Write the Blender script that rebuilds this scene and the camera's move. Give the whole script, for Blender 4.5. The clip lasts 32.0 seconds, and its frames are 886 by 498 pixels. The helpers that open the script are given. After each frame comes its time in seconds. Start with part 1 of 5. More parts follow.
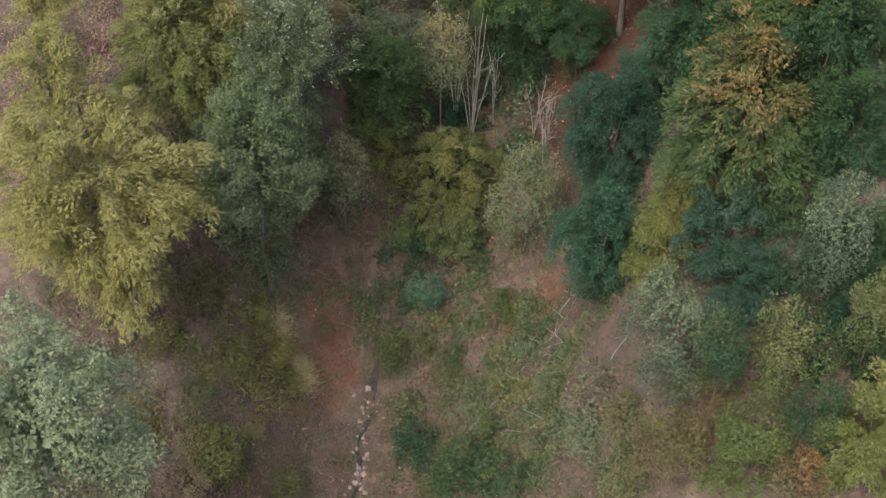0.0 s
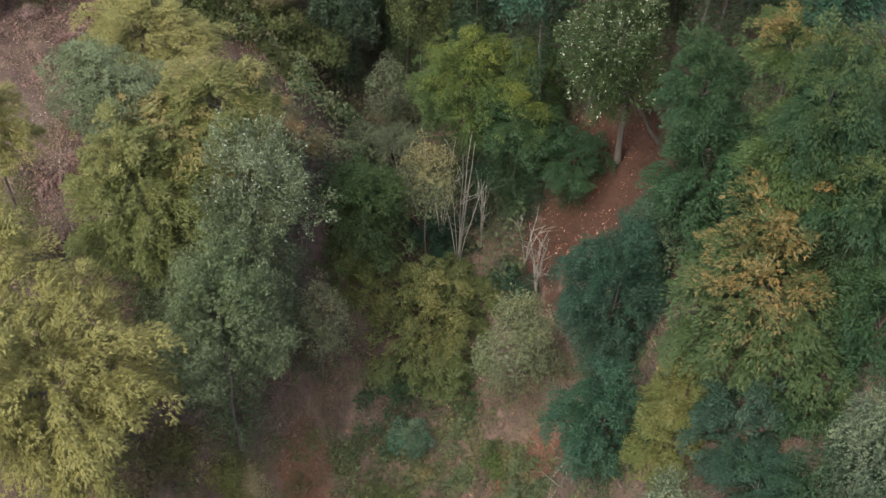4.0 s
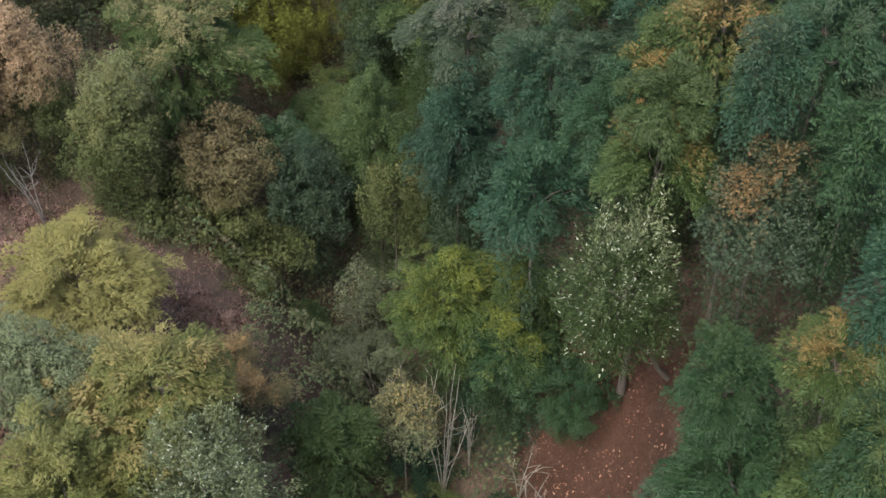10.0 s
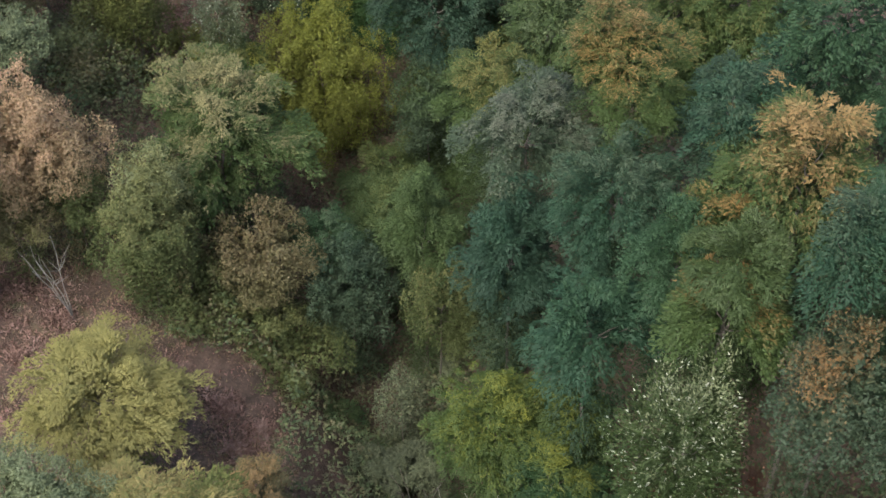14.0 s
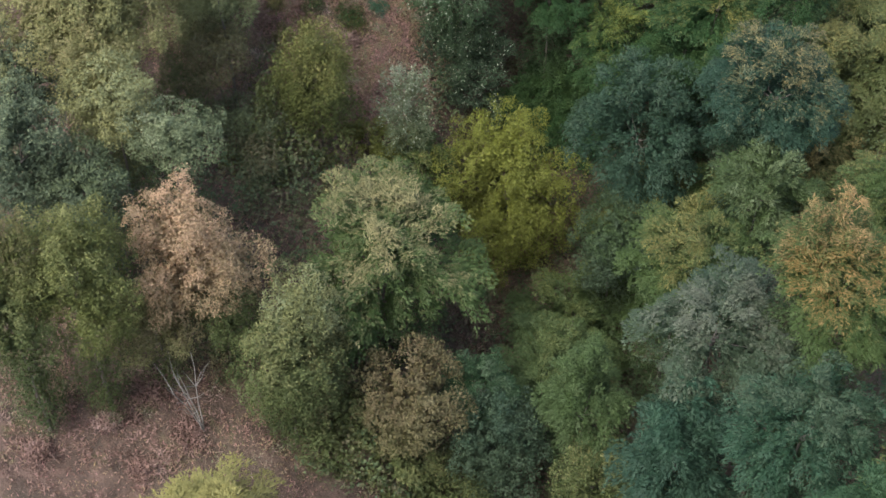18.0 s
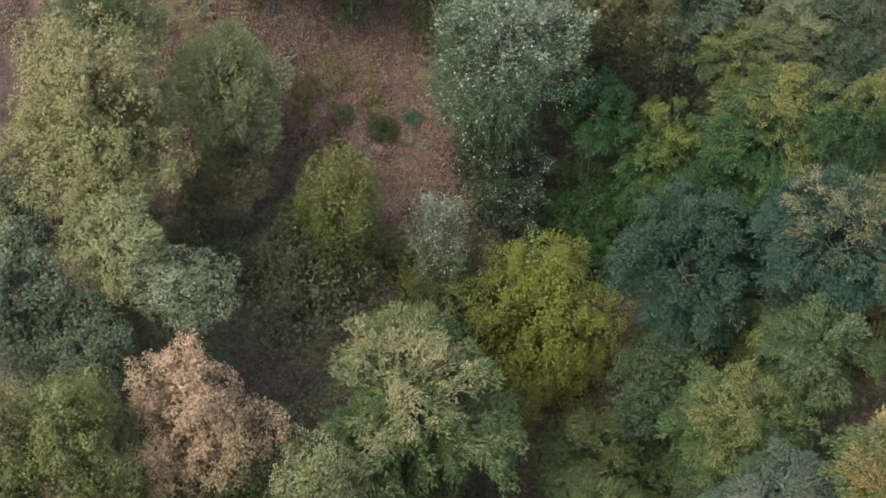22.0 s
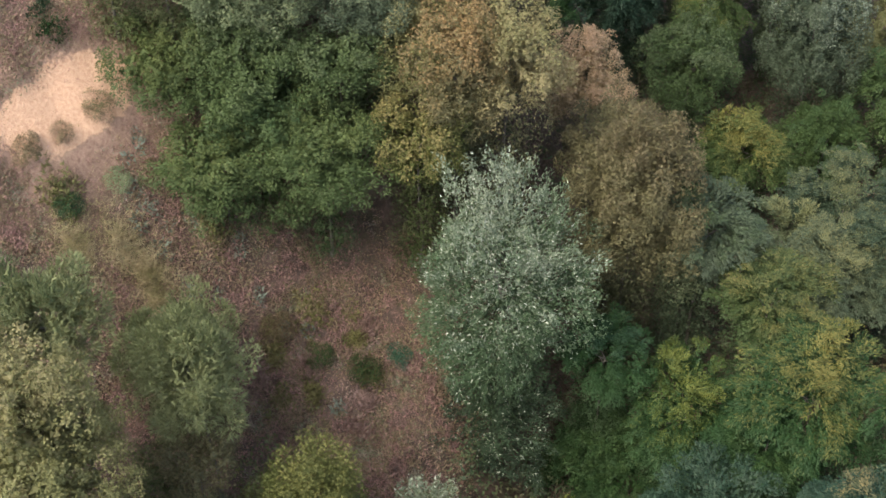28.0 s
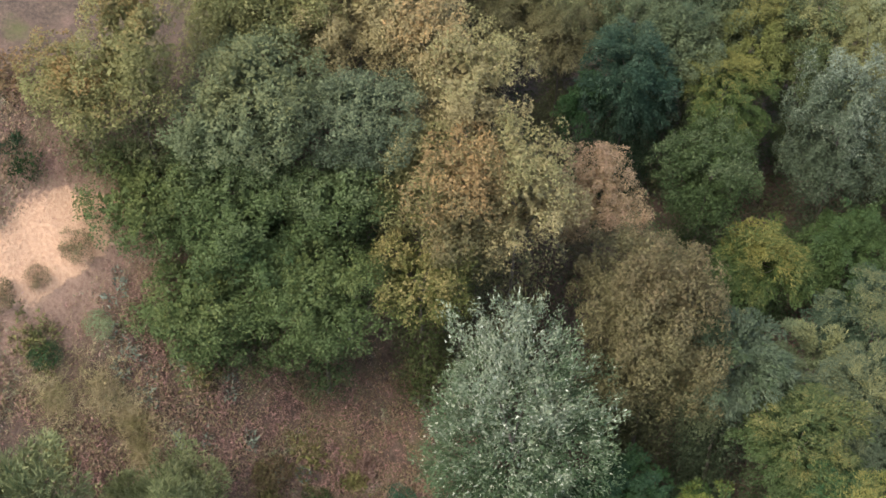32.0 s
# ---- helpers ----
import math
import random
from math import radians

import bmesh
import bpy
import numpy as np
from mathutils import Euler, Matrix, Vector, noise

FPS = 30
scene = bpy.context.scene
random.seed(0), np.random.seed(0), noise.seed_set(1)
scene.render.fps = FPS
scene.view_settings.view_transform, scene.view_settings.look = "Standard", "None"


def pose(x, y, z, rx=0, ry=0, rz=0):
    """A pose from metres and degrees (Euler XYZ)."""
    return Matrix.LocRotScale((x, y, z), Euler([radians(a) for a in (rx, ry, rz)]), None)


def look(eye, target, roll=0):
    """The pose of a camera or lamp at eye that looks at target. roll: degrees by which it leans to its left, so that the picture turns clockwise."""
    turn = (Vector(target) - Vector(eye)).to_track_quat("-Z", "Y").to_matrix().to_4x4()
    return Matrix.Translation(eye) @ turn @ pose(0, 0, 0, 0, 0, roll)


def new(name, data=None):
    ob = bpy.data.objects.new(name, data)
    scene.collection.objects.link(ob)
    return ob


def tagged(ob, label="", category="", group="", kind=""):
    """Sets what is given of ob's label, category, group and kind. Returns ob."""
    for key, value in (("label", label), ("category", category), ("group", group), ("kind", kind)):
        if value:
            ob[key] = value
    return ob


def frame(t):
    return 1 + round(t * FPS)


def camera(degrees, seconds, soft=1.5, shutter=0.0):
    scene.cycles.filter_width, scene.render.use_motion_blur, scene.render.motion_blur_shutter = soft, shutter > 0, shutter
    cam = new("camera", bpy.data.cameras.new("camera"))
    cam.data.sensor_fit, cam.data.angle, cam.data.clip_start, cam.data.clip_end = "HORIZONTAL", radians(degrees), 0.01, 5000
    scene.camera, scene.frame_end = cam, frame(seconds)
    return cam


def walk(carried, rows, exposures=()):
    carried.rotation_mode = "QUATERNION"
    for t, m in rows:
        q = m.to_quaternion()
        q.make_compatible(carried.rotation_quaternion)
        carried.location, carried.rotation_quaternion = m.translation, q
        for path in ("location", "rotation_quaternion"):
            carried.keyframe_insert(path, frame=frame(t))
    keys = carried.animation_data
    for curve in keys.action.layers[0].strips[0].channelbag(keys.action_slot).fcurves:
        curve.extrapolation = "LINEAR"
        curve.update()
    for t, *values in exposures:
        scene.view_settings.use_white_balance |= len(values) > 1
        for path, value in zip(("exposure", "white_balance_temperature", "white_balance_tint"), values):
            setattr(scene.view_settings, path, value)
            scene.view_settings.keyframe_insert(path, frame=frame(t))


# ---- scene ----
cam = camera(32.53, 32.0, soft=1.65)


def aimed(x, y, z, yaw, pitch, roll):
    """A camera pose from its place, heading to the left of +y, pitch up and roll, in degrees."""
    return pose(x, y, z, 90 + pitch, 0, yaw) @ pose(0, 0, 0, 0, 0, roll)


FLIGHT = [  # seconds, x, y, z, yaw, pitch, roll
    (0, 0.00, -0.00, 43.63, 0.26, -50.96, -0.15),
    (1, 0.14, 1.95, 43.80, 0.22, -51.12, -0.11),
    (2, 0.26, 3.99, 43.82, 0.17, -51.15, -0.04),
    (3, 0.25, 6.14, 43.97, -0.09, -51.27, 0.20),
    (3.5, 0.12, 7.29, 44.05, -0.37, -51.40, 0.46),
    (5.5, -0.06, 11.82, 43.87, -1.02, -51.40, 0.64),
    (6, 0.01, 12.95, 43.88, -1.05, -51.41, 0.54),
    (7, 0.14, 15.15, 43.79, -1.10, -51.36, 0.43),
    (8, 0.25, 17.33, 43.85, -1.24, -51.36, 0.20),
    (9, 0.34, 19.21, 43.96, -1.36, -51.45, -0.01),
    (10, 0.33, 20.81, 43.98, -1.55, -51.48, -0.01),
    (11, 0.50, 22.41, 43.97, -1.51, -51.68, -0.33),
    (12, 0.52, 23.78, 44.03, -1.78, -51.73, -0.29),
    (12.5, 0.55, 24.52, 44.11, -1.81, -51.82, -0.37),
    (13, 0.54, 25.31, 44.17, -1.04, -51.92, -0.39),
    (13.5, 0.52, 26.01, 44.10, 0.13, -51.84, -0.25),
    (14, 0.54, 26.81, 44.05, 1.68, -51.82, -0.23),
    (14.5, 0.51, 27.63, 44.07, 3.48, -51.85, -0.22),
    (16.5, 0.33, 31.60, 44.27, 9.42, -52.27, -0.01),
    (17, 0.10, 32.50, 44.20, 10.01, -52.18, 0.04),
    (18, -0.14, 34.46, 44.10, 12.26, -51.98, 0.13),
    (19, -0.43, 36.40, 44.10, 13.80, -51.86, 0.14),
    (20, -0.74, 38.08, 44.07, 14.47, -51.79, 0.15),
    (21, -1.13, 39.48, 43.90, 14.45, -51.60, 0.11),
    (22, -1.43, 41.07, 43.95, 14.52, -51.55, -0.01),
    (23, -1.90, 43.05, 43.97, 14.45, -51.49, 0.09),
    (24, -2.21, 45.57, 44.14, 14.68, -51.49, -0.08),
    (25, -2.88, 47.70, 43.98, 14.31, -51.17, 0.15),
    (25.5, -2.98, 48.78, 44.05, 14.57, -51.20, -0.07),
    (27.5, -4.03, 52.14, 43.96, 14.37, -51.02, -0.02),
    (28, -4.22, 53.03, 44.06, 14.44, -51.09, -0.07),
    (29, -4.75, 54.68, 44.11, 14.28, -51.19, -0.04),
    (30, -5.21, 55.99, 44.04, 14.11, -51.02, -0.09),
    (31, -5.66, 57.40, 43.95, 13.95, -50.86, -0.14),
    (32, -6.08, 58.91, 44.04, 14.11, -50.81, -0.18),
]
walk(cam, [(row[0], aimed(*row[1:])) for row in FLIGHT], [(0, 1.42, 6350, 7), (13, 1.46, 6350, 7), (18, 1.55, 6150, 7), (24, 1.55, 6350, 7), (30, 1.55, 6500, 7), (32, 1.55, 6500, 7)])

# ---- light: an overcast afternoon ----
world = bpy.data.worlds.new("overcast_sky")
scene.world = world
world.use_nodes = True
wn = world.node_tree
sky = wn.nodes.new("ShaderNodeTexSky")
sky.sky_type, sky.sun_disc = "NISHITA", False
sky.sun_elevation, sky.sun_rotation = radians(58), radians(215)
sky.dust_density, sky.air_density, sky.ozone_density = 4.0, 1.0, 1.0
wn.nodes["Background"].inputs["Strength"].default_value = 0.15
wn.links.new(sky.outputs["Color"], wn.nodes["Background"].inputs["Color"])
sun = new("sun", bpy.data.lights.new("sun", "SUN"))
sun.data.energy, sun.data.angle, sun.data.color = 1.5, radians(32), (1.0, 0.97, 0.92)
sun.matrix_world = look((-30, -45, 95), (0, 0, 0))


# ---- the lie of the land ----
def table(v, rows):
    a = np.array(rows, float)
    return np.interp(v, a[:, 0], a[:, 1])


GULLY_X = [(0, -6), (30, -4.5), (39, -3.2), (46, -.5), (52, 1.2), (57, 0), (62, -2.8), (70, -3.5), (80, -5), (90, -4), (105, -3), (140, 0)]
GULLY_Z = [(0, -17), (30, -15.5), (39, -14.6), (46, -13.6), (55, -13), (62, -13.2), (80, -13.5), (90, -12.5), (105, -11), (140, -8)]
EAST = [(-1, 0), (0, 0), (2, .9), (8, 8.4), (9.5, 12.2), (11, 15), (13, 17.5), (20, 21), (40, 25), (400, 30)]
WEST = [(-1, 0), (0, 0), (2, 1.2), (6, 6), (11, 7.7), (20, 9.6), (40, 12), (400, 20)]
FLOOR_EAST, FLOOR_WEST = [(60, 0), (75, 4.3), (120, 4.3)], [(62, 0), (74, 2.5), (95, 2.5), (120, 6)]
EAST_LOW = [(30, .75), (41, .5), (47, .75), (52, 1.05), (70, 1), (84, .6), (120, .5)]
EAST_HIGH = [(28, .78), (42, 1), (60, 1), (70, .85), (90, .6), (120, .6)]
BANK_TOP = [(-60, 11), (-30, 8.5), (-22, 7), (-14, 5.5), (-12, 3), (-9, -1), (-2, -10), (10, -6), (60, 5)]


def ease(a):
    a = np.clip(a, 0, 1)
    return a * a * (3 - 2 * a)


def ground_z(x, y):
    """Height of the smooth ground: a gully with two wooded sides, and a spur with a steep heath bank at its head."""
    x, y = np.asarray(x, float), np.asarray(y, float)
    mid = table(y, GULLY_X)
    east, west = x - mid - table(y, FLOOR_EAST), mid - table(y, FLOOR_WEST) - x
    up = np.clip((east - 7) / 4.5, 0, 1)
    share = table(y, EAST_LOW) * (1 - up) + table(y, EAST_HIGH) * up
    z = table(y, GULLY_Z) + table(east, EAST) * share * (east > 0) + table(west, WEST) * (west > 0)
    back = ease((y - 96) / 8) * ease((x + 20) / 5)  # behind the spur the ground falls again
    top = table(x, BANK_TOP) * (1 - back) - 11 * back
    z = z * (1 - back) + np.where(x < -2, np.minimum(z, -11), z) * back
    bank = 1.4 - .98 * (x + 25.3) + .64 * (y - 84)
    bank = np.minimum(bank, top) * ease((y - 66) / 8) + z * (1 - ease((y - 66) / 8))
    lift = bank - z
    return z + np.where(lift > 3, lift, np.where(lift > -1, (lift + 1) ** 2 / 5.34, 0))


def rough(x, y):
    """The ground with its small hummocks."""
    x, y = np.asarray(x, float), np.asarray(y, float)
    bump = .16 * np.sin(1.9 * x + 1.3 * np.sin(.8 * y)) * np.sin(1.6 * y + 1.1 * np.sin(1.1 * x))
    return ground_z(x, y) + bump + .06 * np.sin(4.7 * x + 2 * np.sin(2.3 * y)) * np.sin(5.1 * y)


# ---- materials ----
def shader(name):
    m = bpy.data.materials.new(name)
    m.use_nodes = True
    nt = m.node_tree
    return m, nt, nt.nodes["Principled BSDF"], nt.nodes["Material Output"]


def node(nt, kind, **values):
    n = nt.nodes.new(kind)
    for key, value in values.items():
        n.inputs[key.replace("_", " ")].default_value = value
    return n


def blend(nt, fac, a, b):
    """A colour mix; fac, a and b are sockets or values."""
    m = nt.nodes.new("ShaderNodeMix")
    m.data_type = "RGBA"
    for socket, value in ((m.inputs[0], fac), (m.inputs[6], a), (m.inputs[7], b)):
        if hasattr(value, "is_output"):
            nt.links.new(value, socket)
        else:
            socket.default_value = value if isinstance(value, float) else (*value, 1)
    return m.outputs[2]


def math_node(nt, op, a, b, clamp=False):
    m = nt.nodes.new("ShaderNodeMath")
    m.operation, m.use_clamp = op, clamp
    for socket, value in zip(m.inputs, (a, b)):
        if hasattr(value, "is_output"):
            nt.links.new(value, socket)
        else:
            socket.default_value = value
    return m.outputs[0]


def ramp(nt, fac, stops):
    r = nt.nodes.new("ShaderNodeValToRGB")
    while len(r.color_ramp.elements) < len(stops):
        r.color_ramp.elements.new(0.5)
    for e, (at, colour) in zip(r.color_ramp.elements, stops):
        e.position, e.color = at, (*colour, 1)
    nt.links.new(fac, r.inputs[0])
    return r.outputs[0]


def noise_tex(nt, vec, scale, detail=3.0, rough_=.55):
    n = node(nt, "ShaderNodeTexNoise", Scale=scale, Detail=detail, Roughness=rough_)
    if vec is not None:
        nt.links.new(vec, n.inputs["Vector"])
    return n.outputs[0]


LEAVES = {}


def leaf_material(base, accent, amount, glints=0.0):
    """Foliage of two colours that meet in drifts over the crown, each leaf a little different."""
    key = (base, accent, amount, glints)
    if key in LEAVES:
        return LEAVES[key]
    m, nt, bsdf, out = shader("foliage")
    info, geo, co = nt.nodes.new("ShaderNodeObjectInfo"), nt.nodes.new("ShaderNodeNewGeometry"), nt.nodes.new("ShaderNodeNewGeometry")
    shift = nt.nodes.new("ShaderNodeVectorMath")
    shift.operation = "ADD"
    nt.links.new(co.outputs["Position"], shift.inputs[0])
    nt.links.new(math_node(nt, "MULTIPLY", info.outputs["Random"], 40.0), shift.inputs[1])
    drift = math_node(nt, "ADD", math_node(nt, "MULTIPLY", noise_tex(nt, shift.outputs[0], .42, 2.0, .5), .6),
                      math_node(nt, "MULTIPLY", noise_tex(nt, shift.outputs[0], 1.7, 2.0, .5), .4))
    island = geo.outputs["Random Per Island"]
    edge = math_node(nt, "ADD", math_node(nt, "MULTIPLY", drift, 3.6), math_node(nt, "MULTIPLY", island, .9))
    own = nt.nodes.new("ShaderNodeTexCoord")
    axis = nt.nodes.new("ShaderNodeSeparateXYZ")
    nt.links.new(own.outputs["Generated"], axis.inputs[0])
    edge = math_node(nt, "ADD", edge, math_node(nt, "MULTIPLY", axis.outputs[2], 1.9))  # the crown's top turns first; paler accents there also paint in the sky's light
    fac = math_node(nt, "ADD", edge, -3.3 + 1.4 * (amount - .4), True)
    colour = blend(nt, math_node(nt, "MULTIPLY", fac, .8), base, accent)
    bunch = math_node(nt, "MULTIPLY", math_node(nt, "SUBTRACT", noise_tex(nt, shift.outputs[0], 1.5, 3.0, .7), .4), 3.2, True)  # bunches darkened at random, standing in for shaded gaps between the sprays
    dull = math_node(nt, "ADD", math_node(nt, "MULTIPLY", bunch, .4), math_node(nt, "MULTIPLY", math_node(nt, "FRACT", math_node(nt, "MULTIPLY", island, 17.3), 0.0), .13))
    dark = tuple(.5 * c for c in base)
    colour = blend(nt, math_node(nt, "SUBTRACT", dull, .06, True), colour, dark)
    if glints:
        pale = math_node(nt, "GREATER_THAN", math_node(nt, "FRACT", math_node(nt, "MULTIPLY", island, 41.7), 0.0), 1 - glints)
        colour = blend(nt, pale, colour, (.4, .42, .32))
    nt.links.new(colour, bsdf.inputs["Base Color"])
    bsdf.inputs["Roughness"].default_value = .6
    bsdf.inputs["Specular IOR Level"].default_value = .18
    glow = nt.nodes.new("ShaderNodeBsdfTranslucent")
    nt.links.new(colour, glow.inputs["Color"])
    mix = nt.nodes.new("ShaderNodeMixShader")
    mix.inputs[0].default_value = .28
    nt.links.new(bsdf.outputs[0], mix.inputs[1])
    nt.links.new(glow.outputs[0], mix.inputs[2])
    nt.links.new(mix.outputs[0], out.inputs["Surface"])
    LEAVES[key] = m
    return m


def bark_material(name, a, b):
    m, nt, bsdf, out = shader(name)
    co = nt.nodes.new("ShaderNodeTexCoord")
    n = noise_tex(nt, co.outputs["Object"], 9.0, 5.0)
    nt.links.new(ramp(nt, n, [(.3, a), (.7, b)]), bsdf.inputs["Base Color"])
    bsdf.inputs["Roughness"].default_value = .85
    bump = node(nt, "ShaderNodeBump", Strength=.5, Distance=.03)
    nt.links.new(n, bump.inputs["Height"])
    nt.links.new(bump.outputs[0], bsdf.inputs["Normal"])
    return m


BARK = bark_material("bark", (.05, .04, .03), (.14, .12, .1))
PALE_BARK = bark_material("pale_bark", (.15, .135, .11), (.3, .28, .235))
DEAD_WOOD = bark_material("dead_wood", (.13, .12, .105), (.25, .235, .21))


def ground_material():
    m, nt, bsdf, out = shader("heath_soil")
    geo = nt.nodes.new("ShaderNodeNewGeometry")
    pos = geo.outputs["Position"]
    broad, mid, fine = noise_tex(nt, pos, .22, 4.0, .6), noise_tex(nt, pos, 1.1, 5.0, .65), noise_tex(nt, pos, 7.0, 4.0, .7)
    soil = ramp(nt, mid, [(.3, (.034, .027, .02)), (.5, (.09, .059, .046)), (.68, (.175, .113, .09))])
    litter = ramp(nt, fine, [(.3, (.038, .031, .021)), (.55, (.094, .067, .05)), (.75, (.165, .118, .092))])
    colour = blend(nt, ramp(nt, broad, [(.42, (.25, .25, .25)), (.6, (.8, .8, .8))]), soil, litter)
    grass = math_node(nt, "MULTIPLY", math_node(nt, "SUBTRACT", noise_tex(nt, pos, .8, 4.0, .6), .56), 6.0, True)
    colour = blend(nt, math_node(nt, "MULTIPLY", grass, .65), colour, (.075, .08, .028))
    # bare sand on the flat top of the bank
    sep = nt.nodes.new("ShaderNodeSeparateXYZ")
    nt.links.new(pos, sep.inputs[0])
    dx, dy = math_node(nt, "ADD", sep.outputs[0], 27.0), math_node(nt, "ADD", sep.outputs[1], -86.7)
    along = math_node(nt, "ADD", math_node(nt, "MULTIPLY", dx, .55), math_node(nt, "MULTIPLY", dy, .83))
    across = math_node(nt, "ADD", math_node(nt, "MULTIPLY", dx, -.83), math_node(nt, "MULTIPLY", dy, .55))
    e = math_node(nt, "ADD", math_node(nt, "POWER", math_node(nt, "MULTIPLY", math_node(nt, "ABSOLUTE", along, 0.0), .34), 2.0),
                  math_node(nt, "POWER", math_node(nt, "MULTIPLY", math_node(nt, "ABSOLUTE", across, 0.0), 1.0), 2.0))
    e = math_node(nt, "ADD", e, math_node(nt, "MULTIPLY", math_node(nt, "SUBTRACT", mid, .5), 2.4))
    ring = math_node(nt, "MULTIPLY", math_node(nt, "SUBTRACT", 8.0, e), .1, True)
    colour = blend(nt, ring, colour, ramp(nt, fine, [(.3, (.2, .122, .085)), (.7, (.36, .235, .17))]))
    for cx, cy, rx, ry, pale in ((7.2, 51.5, 3.6, 5.0, 1.0), (-5.2, 40.0, 1.3, 3.2, 2.2), (4.4, 40.6, 2.2, 1.8, 1.8)):  # bare red earth
        ex = math_node(nt, "DIVIDE", math_node(nt, "SUBTRACT", sep.outputs[0], cx), rx)
        ey = math_node(nt, "DIVIDE", math_node(nt, "SUBTRACT", sep.outputs[1], cy), ry)
        rr = math_node(nt, "ADD", math_node(nt, "MULTIPLY", ex, ex), math_node(nt, "MULTIPLY", ey, ey))
        rr = math_node(nt, "ADD", rr, math_node(nt, "MULTIPLY", math_node(nt, "SUBTRACT", mid, .5), 2.5))
        bare_red = math_node(nt, "MULTIPLY", math_node(nt, "SUBTRACT", 1.1, rr), 1.6, True)
        colour = blend(nt, bare_red, colour, ramp(nt, fine, [(.3, (.034 * pale, .017 * pale, .011 * pale)), (.7, (.075 * pale, .037 * pale, .024 * pale))]))
    sandy = math_node(nt, "MULTIPLY", math_node(nt, "SUBTRACT", 1.1, e), 5.0, True)
    sand = ramp(nt, fine, [(.3, (.33, .2, .13)), (.7, (.48, .31, .2))])
    colour = blend(nt, sandy, colour, sand)
    nt.links.new(colour, bsdf.inputs["Base Color"])
    bsdf.inputs["Roughness"].default_value = .92
    bsdf.inputs["Specular IOR Level"].default_value = .2
    bump = node(nt, "ShaderNodeBump", Strength=.6, Distance=.12)
    nt.links.new(math_node(nt, "ADD", mid, fine), bump.inputs["Height"])
    nt.links.new(bump.outputs[0], bsdf.inputs["Normal"])
    return m


def scatter_material(name, stops):
    """Loose small things that take their colours one by one."""
    m, nt, bsdf, out = shader(name)
    geo = nt.nodes.new("ShaderNodeNewGeometry")
    drift = noise_tex(nt, geo.outputs["Position"], .75, 5.0, .62)
    mixv = math_node(nt, "ADD", math_node(nt, "MULTIPLY", geo.outputs["Random Per Island"], .24), math_node(nt, "MULTIPLY", math_node(nt, "SUBTRACT", drift, .33), 2.5), True)
    nt.links.new(ramp(nt, mixv, stops), bsdf.inputs["Base Color"])
    bsdf.inputs["Roughness"].default_value = .8
    bsdf.inputs["Specular IOR Level"].default_value = .25
    return m


GROUND = ground_material()
HEATH = scatter_material("heather", [(.05, (0.082, 0.055, 0.045)), (.3, (0.225, 0.117, 0.105)), (.5, (0.286, 0.159, 0.132)), (.7, (0.210, 0.166, 0.075)), (.85, (0.375, 0.232, 0.194)), (1.0, (0.180, 0.193, 0.136))])
UNDER = scatter_material("undergrowth", [(.0, (.03, .042, .02)), (.35, (.045, .066, .027)), (.6, (.065, .075, .03)), (.8, (.085, .07, .038)), (1.0, (.055, .08, .042))])
SCRUB = scatter_material("scrub", [(.05, (0.075, 0.055, 0.045)), (.22, (0.173, 0.103, 0.087)), (.38, (0.248, 0.144, 0.120)), (.52, (0.142, 0.131, 0.060)), (.66, (0.218, 0.124, 0.098)), (.8, (0.113, 0.138, 0.068)), (1.0, (0.255, 0.178, 0.150))])
BRAMBLE = scatter_material("bramble", [(.0, (0.034, 0.039, 0.021)), (.3, (0.099, 0.072, 0.046)), (.45, (0.133, 0.088, 0.062)), (.6, (0.078, 0.083, 0.031)), (.75, (0.056, 0.077, 0.031)), (.9, (0.105, 0.094, 0.041)), (1.0, (0.144, 0.110, 0.077))])
GREENERY = scatter_material("green_bramble", [(.0, (0.033, 0.046, 0.019)), (.4, (0.061, 0.076, 0.033)), (.7, (0.077, 0.084, 0.038)), (1.0, (0.110, 0.092, 0.038))])
DRY_GRASS = scatter_material("dry_grass", [(.0, (.14, .12, .05)), (.4, (.23, .19, .095)), (.7, (.3, .24, .14)), (1.0, (.18, .165, .07))])
OLIVE_GRASS = scatter_material("olive_grass", [(.0, (.06, .065, .022)), (.4, (.1, .095, .03)), (.7, (.14, .12, .045)), (1.0, (.11, .12, .04))])
BLUE_LEAF = scatter_material("blue_grey_leaf", [(.0, (.08, .095, .068)), (.5, (.12, .135, .1)), (1.0, (.17, .185, .145))])
RED_HEATH = scatter_material("red_heath", [(.0, (0.068, 0.047, 0.038)), (.5, (0.164, 0.099, 0.078)), (1.0, (0.246, 0.166, 0.140))])
FALLEN = scatter_material("dry_leaves", [(.0, (.12, .06, .035)), (.4, (.22, .1, .06)), (.7, (.3, .17, .11)), (1.0, (.38, .26, .18))])

